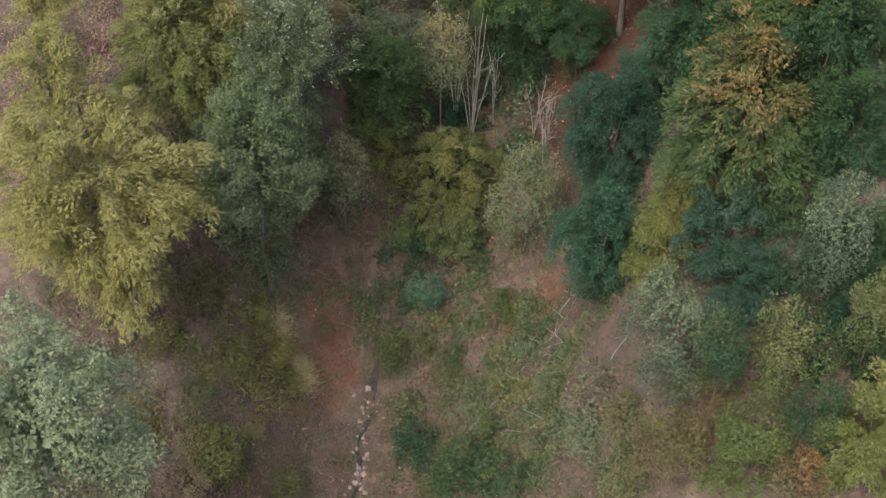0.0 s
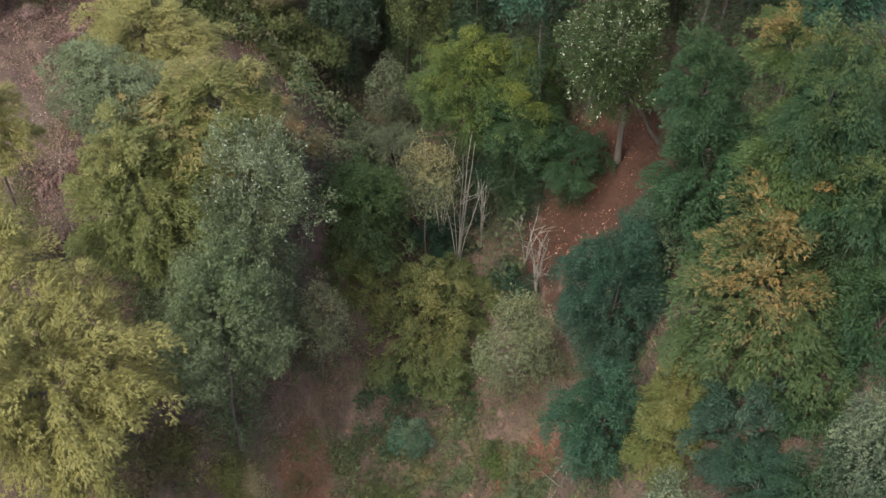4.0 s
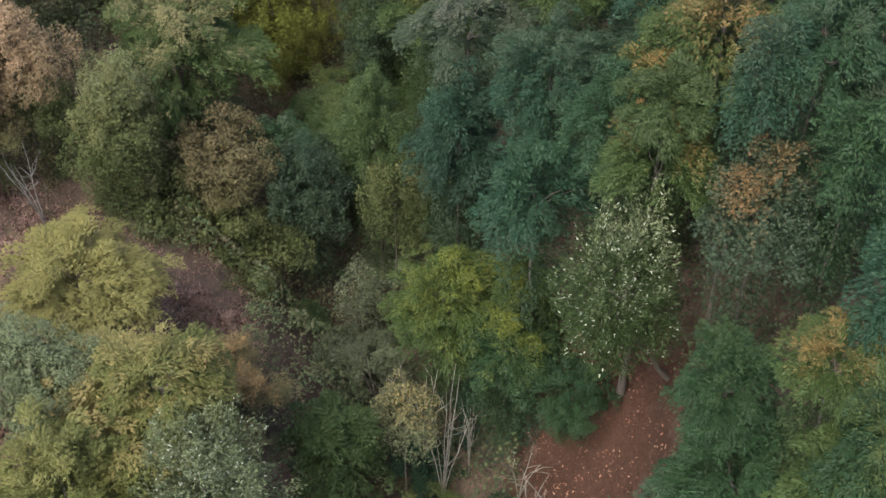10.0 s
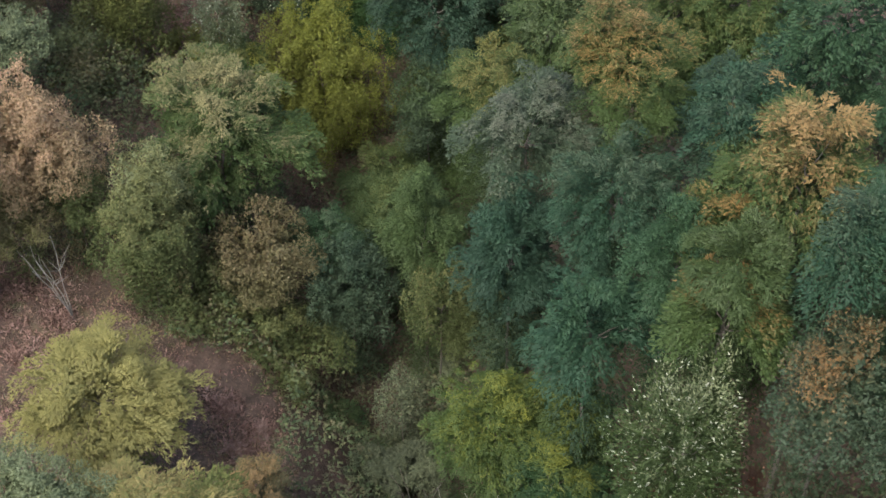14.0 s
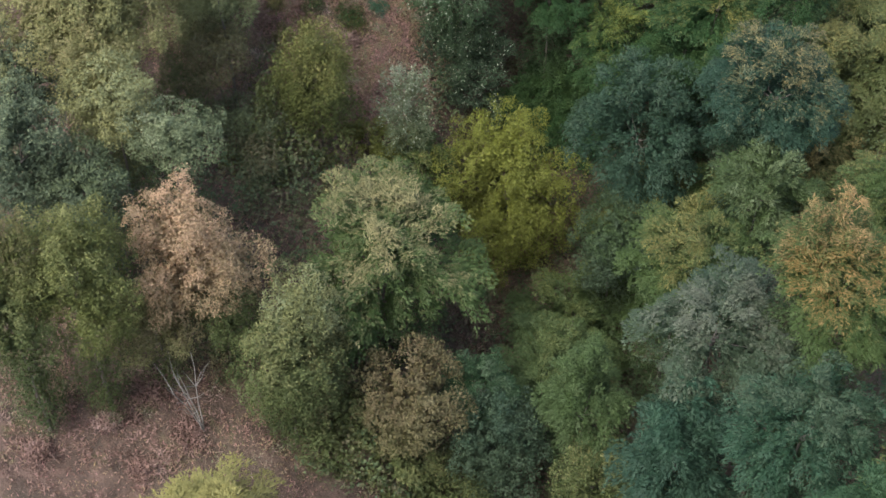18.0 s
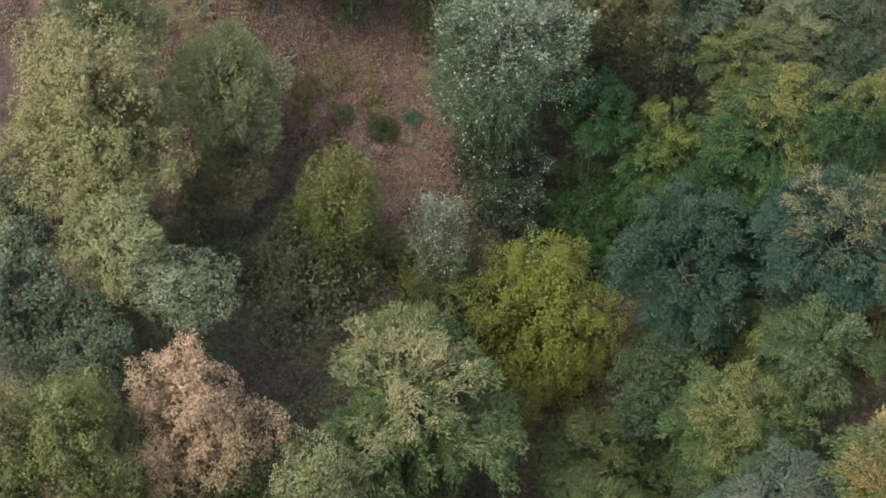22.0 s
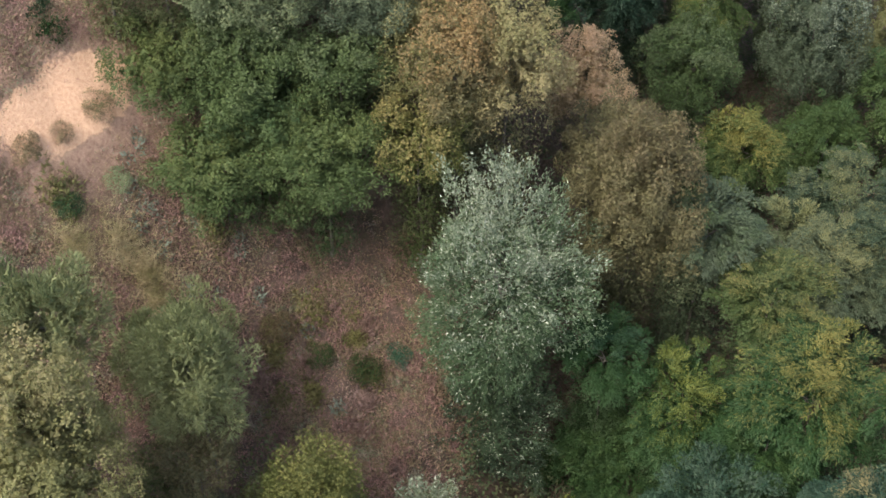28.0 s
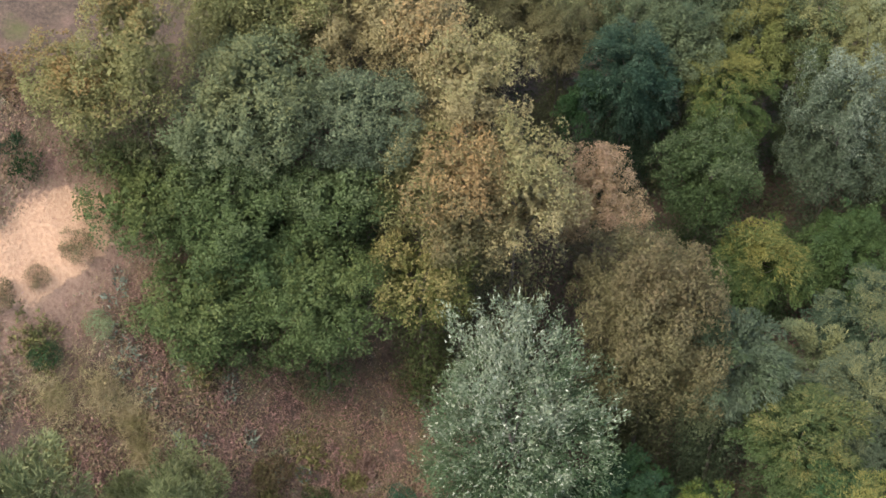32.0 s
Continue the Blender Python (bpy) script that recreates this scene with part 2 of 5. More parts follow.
# foliage colours
GREEN, GREENL, GREENO = (0.0275, 0.0561, 0.0222), (0.0441, 0.0786, 0.029), (0.0485, 0.073, 0.0244)
TEAL, TEALD, TEALG, TEALB = (0.0265, 0.0595, 0.0317), (0.0258, 0.0522, 0.0305), (0.0353, 0.0701, 0.0317), (0.0715, 0.1375, 0.0935)
OLIVE, OLIVED, OLIVEG, OLIVES, OLIVEY = (0.0963, 0.1075, 0.031), (0.0762, 0.093, 0.0325), (0.0513, 0.0791, 0.0232), (0.1654, 0.1606, 0.0632), (0.18, 0.167, 0.058)
OCHRE, YELLOW, YGREEN, YGREEND = (0.16, 0.142, 0.045), (0.1901, 0.1717, 0.0549), (0.1483, 0.1582, 0.0247), (0.1335, 0.1434, 0.0297)
SAGE, SAGEG, SAGED, SILVER, SILVERY = (0.172, 0.196, 0.105), (0.1118, 0.1333, 0.0671), (0.0672, 0.0863, 0.0497), (0.27, 0.3, 0.215), (0.26, 0.28, 0.16)
GREY, GREYD, GREYT, GREYP = (0.125, 0.142, 0.075), (0.0784, 0.0896, 0.0538), (0.0449, 0.0663, 0.037), (0.1152, 0.1188, 0.0836)
TAN, TANO, TANR, TANP = (0.24, 0.185, 0.075), (0.165, 0.155, 0.06), (0.32, 0.195, 0.085), (0.243, 0.2025, 0.099)
GREENB, GOLD = (0.0255, 0.0561, 0.0169), (0.1848, 0.1596, 0.042)
OAKG = (0.07, 0.098, 0.034)
POPLARG = (0.0828, 0.1242, 0.0598)
POPLAR, YELLOWG = (0.2772, 0.2982, 0.21), (0.172, 0.1548, 0.0482)
BROWN, BROWNO, BROWNP, RUST, ORANGE = (0.1164, 0.0853, 0.0451), (0.1255, 0.1123, 0.0525), (0.1782, 0.1357, 0.0782), (0.22, 0.115, 0.042), (0.28, 0.165, 0.06)
PINK, PINKB, PINE = (0.437, 0.276, 0.1725), (0.2415, 0.1782, 0.0978), (0.195, 0.21, 0.0975)


# ---- mesh helpers ----
def quick_mesh(name, verts, faces):
    """A mesh from arrays of vertices and of faces with equal corner counts."""
    verts, faces = np.asarray(verts, np.float32), np.asarray(faces, np.int32)
    me = bpy.data.meshes.new(name)
    me.vertices.add(len(verts))
    me.vertices.foreach_set("co", verts.ravel())
    n, k = faces.shape
    me.loops.add(n * k)
    me.loops.foreach_set("vertex_index", faces.ravel())
    me.polygons.add(n)
    me.polygons.foreach_set("loop_start", np.arange(0, n * k, k, dtype=np.int32))
    me.update(calc_edges=True)
    return me


def unit(v):
    return v / np.maximum(np.linalg.norm(v, axis=-1, keepdims=True), 1e-9)


def leaf_blades(name, places, along, normal, length, width):
    """One pointed leaf at each place, on its own small triangle."""
    along = unit(along)
    side = unit(np.cross(normal, along))
    length, width = np.asarray(length)[:, None], np.asarray(width)[:, None]
    v = np.stack([places - .5 * width * side, places + .5 * width * side + .1 * length * along, places + length * along], 1)
    return quick_mesh(name, v.reshape(-1, 3), np.arange(len(places) * 3).reshape(-1, 3))


def tube(name, points, radii, sides=6, material=None):
    """A tapering bent stem through points."""
    points, verts = [Vector(p) for p in points], []
    for i, p in enumerate(points):
        d = (points[min(i + 1, len(points) - 1)] - points[max(i - 1, 0)]).normalized()
        a = d.orthogonal().normalized()
        b = d.cross(a)
        verts += [p + radii[i] * (math.cos(2 * math.pi * k / sides) * a + math.sin(2 * math.pi * k / sides) * b) for k in range(sides)]
    faces = [(r * sides + k, r * sides + (k + 1) % sides, (r + 1) * sides + (k + 1) % sides, (r + 1) * sides + k) for r in range(len(points) - 1) for k in range(sides)]
    me = quick_mesh(name, [tuple(v) for v in verts], faces)
    if material:
        me.materials.append(material)
    return me


def part(name, mesh, parent, m=None, material=None, label=""):
    ob = new(name, mesh)
    ob.parent = parent
    if m is not None:
        ob.matrix_basis = m
    if material:
        if not mesh.materials:
            mesh.materials.append(material)
        ob.material_slots[0].link = "OBJECT"
        ob.material_slots[0].material = material
    return tagged(ob, label=label)


# ---- the ground ----
def spread(lo, hi, step, reach):
    inner = np.arange(lo, hi + step / 2, step)
    out, gap, v = [], step, 0.0
    while v < reach:
        gap *= 1.35
        v += gap
        out.append(v)
    out = np.array(out)
    return np.concatenate([lo - out[::-1], inner, hi + out])


def build_ground():
    xs, ys = spread(-40, 30, .4, 2500), spread(18, 122, .4, 2500)
    gx, gy = np.meshgrid(xs, ys)
    z = rough(gx, gy)
    flat = np.clip((np.maximum(np.abs(gx), np.abs(gy - 60)) - 200) / 800, 0, 1)
    z = z * (1 - flat) + 4 * flat
    nx, ny = len(xs), len(ys)
    i = np.arange(nx * ny).reshape(ny, nx)
    faces = np.stack([i[:-1, :-1], i[:-1, 1:], i[1:, 1:], i[1:, :-1]], -1).reshape(-1, 4)
    me = quick_mesh("ground", np.stack([gx, gy, z], -1).reshape(-1, 3), faces)
    me.polygons.foreach_set("use_smooth", np.ones(len(faces), bool))
    me.materials.append(GROUND)
    tagged(new("ground", me), "reddish-brown heath ground with bare sand and gully", "ground", kind="structure")


build_ground()


# ---- crowns ----
PROTO = {}


def foliage(rng, style, size, centre, d, s, leaves, inner):
    """Leaves in tufts of radius s about the centres, which face outward along d; inner: the share of larger, shaded leaves inside."""
    share = s ** 2 / (s ** 2).sum()
    own = np.repeat(np.arange(len(s)), np.maximum(share * leaves, 4).astype(int))
    n = len(own)
    r = s[own][:, None]
    up = np.array((0, 0, 1.0))
    o = unit(d + rng.normal(0, 1, d.shape) * (.28 + .9 * np.clip(d[:, 2:] - .55, 0, .45)))[own]
    flat_out = unit(o * (1, 1, .3) + (1e-6, 0, .12))
    side = unit(np.cross(up, flat_out))
    if style in "BD":  # fans of twigs that reach outward and droop at their tips
        longer, broad, thick, droop = (2.0, .8, .1, .8) if style == "B" else (1.5, .85, .16, .55)
        twig = rng.integers(0, 5, n)
        u = rng.random(n) ** .8
        lean = (twig - 2) / 2 * .8
        v = lean * (.25 + .75 * u) + rng.normal(0, .16, n)
        local = flat_out * (longer * (u - .5) * (1 - .14 * lean ** 2))[:, None] + side * (broad * v)[:, None]
        local[:, 2] += rng.normal(0, thick, n) - droop * u ** 2 - .6 * v ** 2 + .35
        along = flat_out + side * (.8 * lean + rng.normal(0, .5, n))[:, None] + rng.normal(0, .22, (n, 3)) + np.stack([0 * u, 0 * u, .15 - .75 * u], 1)
        normal = up + flat_out * (.8 * u)[:, None] + side * (1.1 * v)[:, None] + rng.normal(0, .22, (n, 3))
    elif style == "W":  # upright tufts
        axis = unit(o * .9 + up * .35)
        u = rng.random(n)
        local = axis * (1.3 * (u - .35))[:, None] + rng.normal(size=(n, 3)) * (.42 * (1.1 - .6 * u))[:, None]
        along = axis + rng.normal(0, .45, (n, 3))
        normal = o + rng.normal(0, .5, (n, 3))
    else:  # rounded clumps
        q = unit(rng.normal(size=(n, 3)) + 1.0 * o + (0, 0, .45))
        local = q * (1 - .5 * rng.random(n) ** 2)[:, None] * (1.15 if style == "S" else .95)
        if style == "P":
            along, normal = q + rng.normal(0, .3, (n, 3)) + (0, 0, .35), rng.normal(size=(n, 3))
        else:
            along, normal = rng.normal(size=(n, 3)) + .35 * q, q + (0, 0, .3) + rng.normal(0, .3, (n, 3))
    places = centre[own] + local * r
    core = rng.random(n) < inner
    places[core] = centre[own][core] * np.stack([rng.uniform(.3, .8, core.sum())] * 2 + [rng.uniform(.6, .95, core.sum())], 1)
    leaf = {"O": .082, "B": .135, "D": .118, "W": .118, "S": .1, "P": .17}[style] * {1: .88, 2: 1, 3: 1.05, 4: 1.12, 5: 1.18}[size] / {1: 1.15, 2: 1.9, 3: 2.8, 4: 4.0, 5: 5.2}[size]
    size_l = leaf * rng.uniform(.65, 1.35, n) * np.where(core, 1.3 if style in "WBD" else 2.2, 1)
    return places, along, normal, size_l, size_l * {"P": .3, "W": .5, "B": .42, "D": .5, "S": .7}.get(style, .75)


def around(rng, n, low, jitter):
    """Directions spread evenly over a dome, from straight up down to the height low."""
    i = np.arange(n) + rng.uniform(.1, .9, n)
    zz = 1 - (1 - low) * i / n
    ang, rad = 2.39996 * i + rng.uniform(0, 6.28), np.sqrt(np.maximum(0, 1 - zz ** 2))
    return unit(np.stack([rad * np.cos(ang), rad * np.sin(ang), zz], 1) + rng.normal(0, jitter, (n, 3)))


def crown_mesh(style, size, variant, aspect=1.0):
    """A crown of radius one and half height aspect: tufts of leaves over the boughs of an uneven dome. size: 1 to 5, from bush to large tree."""
    key = (style, size, variant, aspect)
    if key in PROTO:
        return PROTO[key]
    rng = np.random.default_rng(1000 * variant + 10 * ord(style) + size + int(100000 * aspect))
    tall = .5 + .5 * aspect
    boughs = int({1: 6, 2: 10, 3: 15, 4: 22, 5: 30}[size] * tall * (1.25 if style in "BD" else 1))
    bough, swell = around(rng, boughs, -.55, .22), rng.uniform(.72, 1.14, boughs)
    tufts = int({1: 70, 2: 170, 3: 330, 4: 560, 5: 820}[size] * tall * (.62 if style == "S" else .8 if style in "BD" else 1))
    d = around(rng, tufts, -.88, .07)
    near = np.exp((d @ bough.T - 1) * (2.4 + .5 * boughs)) * swell
    crest = near.max(1)
    open_ = (crest > .42) | (rng.random(tufts) < (.8 if style == "W" else .25))  # gaps between the boughs
    d, crest = d[open_], crest[open_]
    tufts = len(d)
    hull = .55 + .45 * crest
    if style in "BDO":  # the leading shoots stand up
        hull = hull * (1 + .16 * np.maximum(d[:, 2], 0) ** 5)
    centre = d * (hull * rng.uniform(.72 if style in "SB" else .8, 1.07, tufts))[:, None]
    s = (.66 if style in "BD" else .7) * math.sqrt(10.6 / (tufts / tall)) * rng.uniform(.6, 1.3, tufts)
    leaves = int({1: 3600, 2: 8400, 3: 17500, 4: 30000, 5: 48000}[size] * tall * (.65 if style == "S" else 1.1 if style == "W" else 1.2 if style in "OB" else 1.1))
    places, along, normal, length, width = foliage(rng, style, size, centre, d, s, leaves, .05 if style == "S" else .2)
    wide, top = np.quantile(np.linalg.norm(places[:, :2], axis=1), .97), np.quantile(places[:, 2], .995)
    fit_ = (1 / wide, 1 / wide, aspect / top)
    PROTO[key] = (leaf_blades("crown", places * fit_, along, normal, length, width), bough * (.72 * swell)[:, None] * fit_)
    return PROTO[key]


def skirt_mesh(style, size, variant, tall):
    """The lower boughs round a stem, of radius one, from a ragged foot up to the height tall, widest above."""
    key = ("skirt", style, size, variant, tall)
    if key in PROTO:
        return PROTO[key]
    rng = np.random.default_rng(77 * variant + 5 * ord(style) + size)
    tufts = int({1: 14, 2: 30, 3: 54, 4: 84, 5: 110}[size] * tall)
    h = (np.arange(tufts) + .5) / tufts
    ang = 2.39996 * np.arange(tufts) + rng.normal(0, .4, tufts)
    out = (.55 + .45 * h ** .7) * (.8 + .2 * np.sin(3 * ang + 9 * h)) * rng.uniform(.7, 1.08, tufts)
    centre = np.stack([out * np.cos(ang), out * np.sin(ang), tall * h], 1)
    d = unit(np.stack([np.cos(ang), np.sin(ang), .3 + 0 * h], 1))
    s = 2.0 * math.sqrt(tall / tufts) * rng.uniform(.6, 1.25, tufts)
    places, along, normal, length, width = foliage(rng, style, size, centre, d, s, 42 * tufts, .12)
    PROTO[key] = leaf_blades("lower_crown", places, along, normal, length * 1.15, width * 1.15)
    return PROTO[key]


def stem_mesh(key, bends, taper, sides=7):
    """A stem of height and girth one with level rings, flared at its foot."""
    if key not in PROTO:
        rng = random.Random(str(key))
        verts = []
        for k in range(7):
            x, y = (rng.uniform(-bends, bends) * (0 < k < 6) for _ in "xy")
            radius = 1 - (1 - taper) * k / 6 + (.5 if k == 0 else 0)
            verts += [(x + radius * math.cos(6.2832 * j / sides), y + radius * math.sin(6.2832 * j / sides), k / 6) for j in range(sides)]
        faces = [(r * sides + j, r * sides + (j + 1) % sides, (r + 1) * sides + (j + 1) % sides, (r + 1) * sides + j) for r in range(6) for j in range(sides)]
        PROTO[key] = quick_mesh(key[0], verts, faces)
    return PROTO[key]


TREES = random.Random(7)
KINDS = {"O": "oak_tree", "B": "beech_tree", "D": "broadleaf_tree", "W": "silver_leaved_tree", "S": "shrub", "P": "pine_tree"}


def tree(style, x, y, z, r, rz, base, accent, amount, label, deep=None, bark=None, own=False, lean=(0, 0)):
    """A tree or shrub whose crown has its middle at x, y, z, and the half width r and half height rz; own: a crown that keeps just this shape; lean: from under the crown to the foot of the stem."""
    size = 1 if r < 1.5 else 2 if r < 2.3 else 3 if r < 3.4 else 4 if r < 4.4 else 5
    turn = TREES.uniform(0, 360)
    foot = float(ground_z(x, y)) - .15
    if z - .55 * rz < foot:
        foot = min(foot, z - .2 * rz)
    small = style == "S" and r < 2.2
    if style != "S" and not own:  # foliage reaches down the stem
        top = z + rz
        r = max(r, .115 * (top - foot))
        low = max(foot + .2 * (top - foot), top - (deep or 2.5) * r)
        rz = max(rz, (top - low) / 1.8)
        z = top - rz
    low_bush = style == "S" or z + rz - foot < 3.4
    root = new("shrub" if low_bush else KINDS[style], None)
    root.matrix_basis = pose(x, y, foot, 0, 0, turn)
    tagged(root, label, "shrub" if low_bush else "tree", "shrubs of the clearings" if low_bush else "trees of the wood")
    up = max(z - foot, .3)
    aspect = 1.0 if rz < 1.2 * r else 1.45 if rz < 1.7 * r else 2.0 if rz < 2.3 * r else 2.6
    me, lobes = crown_mesh(style, size, TREES.randrange(2), aspect)
    bark = bark or BARK
    girth = .018 * r + .006 * up * (.5 if small else 1)
    heel = Matrix.Rotation(-math.radians(turn), 4, "Z") @ Vector((lean[0], lean[1], 0))
    heel.z = float(ground_z(x + lean[0], y + lean[1])) - .15 - foot if any(lean) else 0
    way = Vector((0, 0, max(.6 * up, up - .3 * rz))) - heel
    m = Matrix.Translation(heel) @ way.to_track_quat("Z", "Y").to_matrix().to_4x4() @ Matrix.Diagonal((girth, girth, way.length, 1))
    part("trunk", stem_mesh(("trunk", TREES.randrange(4)), 1.2, .35), root, m, bark)
    body = Matrix.Translation((0, 0, up)) @ Matrix.Diagonal((r, r, rz / aspect, 1))
    for lobe in (lobes[1::max(1, len(lobes) // 5)])[:5]:
        end = Vector((lobe[0] * r, lobe[1] * r, up + lobe[2] * rz / aspect))
        start = Vector((0, 0, max(.25 * up, min(.95 * up, end.z - .45 * end.xy.length))))
        start += Vector((heel.x, heel.y, 0)) * max(0, (up - start.z) / (up - heel.z))
        end = start + .68 * (end - start)
        way = end - start
        m = Matrix.Translation(start) @ way.to_track_quat("Z", "Y").to_matrix().to_4x4() @ Matrix.Diagonal((girth * .36, girth * .36, way.length, 1))
        part("limb", stem_mesh(("limb", TREES.randrange(4)), 1.6, .25, 5), root, m, bark)
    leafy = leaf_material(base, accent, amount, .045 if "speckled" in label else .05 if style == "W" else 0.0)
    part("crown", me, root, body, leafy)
    shaded = leaf_material(tuple(round(.45 * c + .55 * g, 4) for c, g in zip(base, (.036, .052, .021))), base, .2)  # the lower boughs are still green; their shade is mixed into this darker colour
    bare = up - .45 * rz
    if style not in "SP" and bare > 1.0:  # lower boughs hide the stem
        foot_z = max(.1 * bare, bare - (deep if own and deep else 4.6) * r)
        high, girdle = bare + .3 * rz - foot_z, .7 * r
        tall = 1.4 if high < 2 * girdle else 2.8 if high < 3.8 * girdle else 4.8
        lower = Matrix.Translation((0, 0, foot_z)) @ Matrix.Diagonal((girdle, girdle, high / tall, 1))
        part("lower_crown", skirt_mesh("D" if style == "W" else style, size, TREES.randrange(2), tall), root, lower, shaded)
    return root


# ---- trees and shrubs, from the gully mouth to the head of the valley ----
tree("B", -13.02, 36.75, 1.23, 4.30, 4.79, YELLOWG, YELLOW, 0.45, "broad yellowing beech with golden layered foliage", own=True, deep=0.7)
tree("B", -14.68, 39.66, 5.14, 1.47, 1.70, YELLOWG, YELLOW, 0.5, "yellow and tan beech beside a broader beech", own=True)
tree("B", -10.76, 44.64, 1.20, 2.84, 3.86, OLIVE, OLIVEY, 0.45, "green and ochre beech with layered sprays", own=True)
tree("W", -6.66, 45.39, 1.21, 2.53, 3.31, SAGEG, SAGE, 0.4, "sage-green tree speckled with pale upturned leaves", own=True)
tree("B", -9.98, 47.93, 1.30, 3.17, 2.38, OLIVEY, TAN, 0.55, "beech crown turning tan along its top", own=True)
tree("D", -6.98, 51.66, -3.27, 2.49, 1.87, BROWNO, TANR, 0.5, "reddish tan turning crown above the gully", own=True)
tree("O", -7.70, 40.66, -1.01, 2.69, 4.36, SAGEG, OLIVEG, 0.35, "sage green oak above the gully bank", own=True)
tree("O", -12.30, 48.82, 3.25, 2.41, 1.81, SAGEG, SAGE, 0.4, "sage green oak with pale leaves", own=True)
tree("B", -12.11, 54.63, -0.07, 3.14, 2.36, OLIVEY, YELLOW, 0.6, "bright yellow-green beech with dense crown", own=True)
tree("B", -3.07, 51.66, -7.64, 2.28, 3.12, GREENO, OLIVEG, 0.4, "compact mid-green rounded beech over the gully", own=True)
tree("D", -0.25, 48.66, -12.02, 3.99, 3.27, OLIVED, OCHRE, 0.4, "olive bushy tree with ochre tips over the gully", own=True)
tree("S", -4.67, 44.87, -6.52, 1.33, 2.65, GREY, BROWN, 0.5, "thin brownish-grey shrubby tree with sparse leaves", own=True)
tree("S", 3.56, 44.20, -7.60, 1.82, 3.61, GREY, TANO, 0.4, "grey thin shrub with bare twigs and tan leaves", own=True)
tree("D", 6.73, 41.93, -1.13, 2.30, 4.59, TEALD, TEAL, 0.4, "dark blue-green tree with fine foliage", own=True)
tree("B", 10.99, 37.94, 4.50, 3.38, 4.08, GREENO, ORANGE, 0.38, "green beech with orange-tipped layered sprays", own=True)
tree("D", 9.92, 34.42, 1.79, 1.83, 2.07, TEALD, GREYT, 0.4, "dark teal bushy tree in shade", own=True)
tree("S", 12.92, 31.83, 4.78, 1.51, 3.03, SAGED, SAGE, 0.4, "grey-green sparse tree at the slope edge", own=True)
tree("S", 11.84, 31.82, 2.90, 1.10, 1.90, GREEN, SAGED, 0.4, "dark green shrub below grey trees", own=True)
tree("S", 8.08, 30.85, 0.64, 2.35, 2.35, SAGED, SAGE, 0.45, "grey-green bushy willow on the bank", own=True)
tree("S", 11.19, 29.00, 2.29, 1.61, 2.41, OLIVED, TANO, 0.5, "tan and olive sparse bush on the bank", own=True)
tree("B", 9.14, 44.61, 7.61, 1.57, 2.15, GREEN, GREENO, 0.4, "green layered beech with a few orange leaves", own=True)
tree("B", 11.25, 42.81, 11.14, 1.66, 1.24, OLIVEG, ORANGE, 0.36, "green tree with rusty orange top", own=True)
tree("B", 11.37, 40.38, 9.09, 1.97, 1.55, OLIVEG, OLIVE, 0.4, "large olive-green beech with layered sprays", own=True)
tree("W", 6.98, 50.93, 3.68, 2.06, 4.13, GREENO, SILVERY, 0.4, "grey tree speckled with whitish leaves", own=True, deep=0.9, lean=(2.6, 1.2))
tree("B", 1.59, 56.53, -4.70, 2.51, 3.57, OLIVEG, YGREEN, 0.4, "green beech with yellowish sprays", own=True)
tree("B", 3.73, 54.07, -4.10, 1.88, 1.58, GREEN, YGREEN, 0.45, "beech with yellow-green lower sprays", own=True)
tree("B", 2.04, 61.15, -0.33, 2.15, 3.87, TEALD, TEAL, 0.4, "blue-green dense layered tree", own=True)
tree("B", 4.61, 55.64, 3.36, 2.22, 2.46, TEAL, TEALG, 0.4, "blue-green beech crown with pale sprays", own=True)
tree("B", 8.07, 52.72, 8.19, 1.97, 1.97, OLIVEG, RUST, 0.3, "olive beech with a rusty patch", own=True)
tree("O", 10.39, 48.85, 10.00, 2.19, 1.64, GREYT, RUST, 0.3, "grey-teal oak with a rust-orange patch", own=True)
tree("B", 12.57, 48.52, 12.97, 1.35, 2.23, GREEN, GREENL, 0.35, "bright green layered tree on the slope", own=True)
tree("O", -7.56, 63.96, -4.13, 2.27, 2.27, BROWNO, BROWN, 0.45, "dull pinkish-brown oak crown", own=True)
tree("O", -8.26, 62.38, -7.90, 3.76, 2.82, OLIVED, OLIVES, 0.35, "dark olive oak above the wood floor", own=True)
tree("O", -11.92, 62.67, -1.19, 2.05, 3.71, OLIVED, OLIVES, 0.45, "olive oak with buff clumps", own=True)
tree("O", -11.84, 64.16, -0.79, 2.00, 2.49, OLIVES, SAGE, 0.4, "olive-grey oak crown with rounded clumps", own=True)
tree("O", -4.34, 63.69, -5.95, 1.97, 3.93, GREYT, TEALD, 0.35, "dark grey-green oak crown", own=True)
tree("D", -6.05, 59.59, -11.36, 2.54, 1.91, GREEN, OLIVED, 0.4, "dark green understorey tree", own=True)
tree("D", -1.34, 64.41, -2.98, 1.81, 3.62, GREENO, OLIVEG, 0.45, "olive green tree in the hollow", own=True)
tree("S", -0.61, 62.61, -5.13, 1.70, 2.49, OLIVED, TANO, 0.45, "sparse tree with scattered tan leaves", own=True)
tree("S", -2.12, 59.84, -8.48, 1.11, 2.22, GREYD, SAGE, 0.35, "grey sparse tree beside a dark gap", own=True)
tree("O", -15.66, 64.80, 1.65, 2.55, 3.91, PINKB, PINK, 0.6, "salmon-pink turning oak with dry leaves", own=True)
tree("O", -17.08, 63.33, -1.12, 1.81, 1.36, OLIVES, BROWNP, 0.45, "olive and dull brown oak crown", own=True)
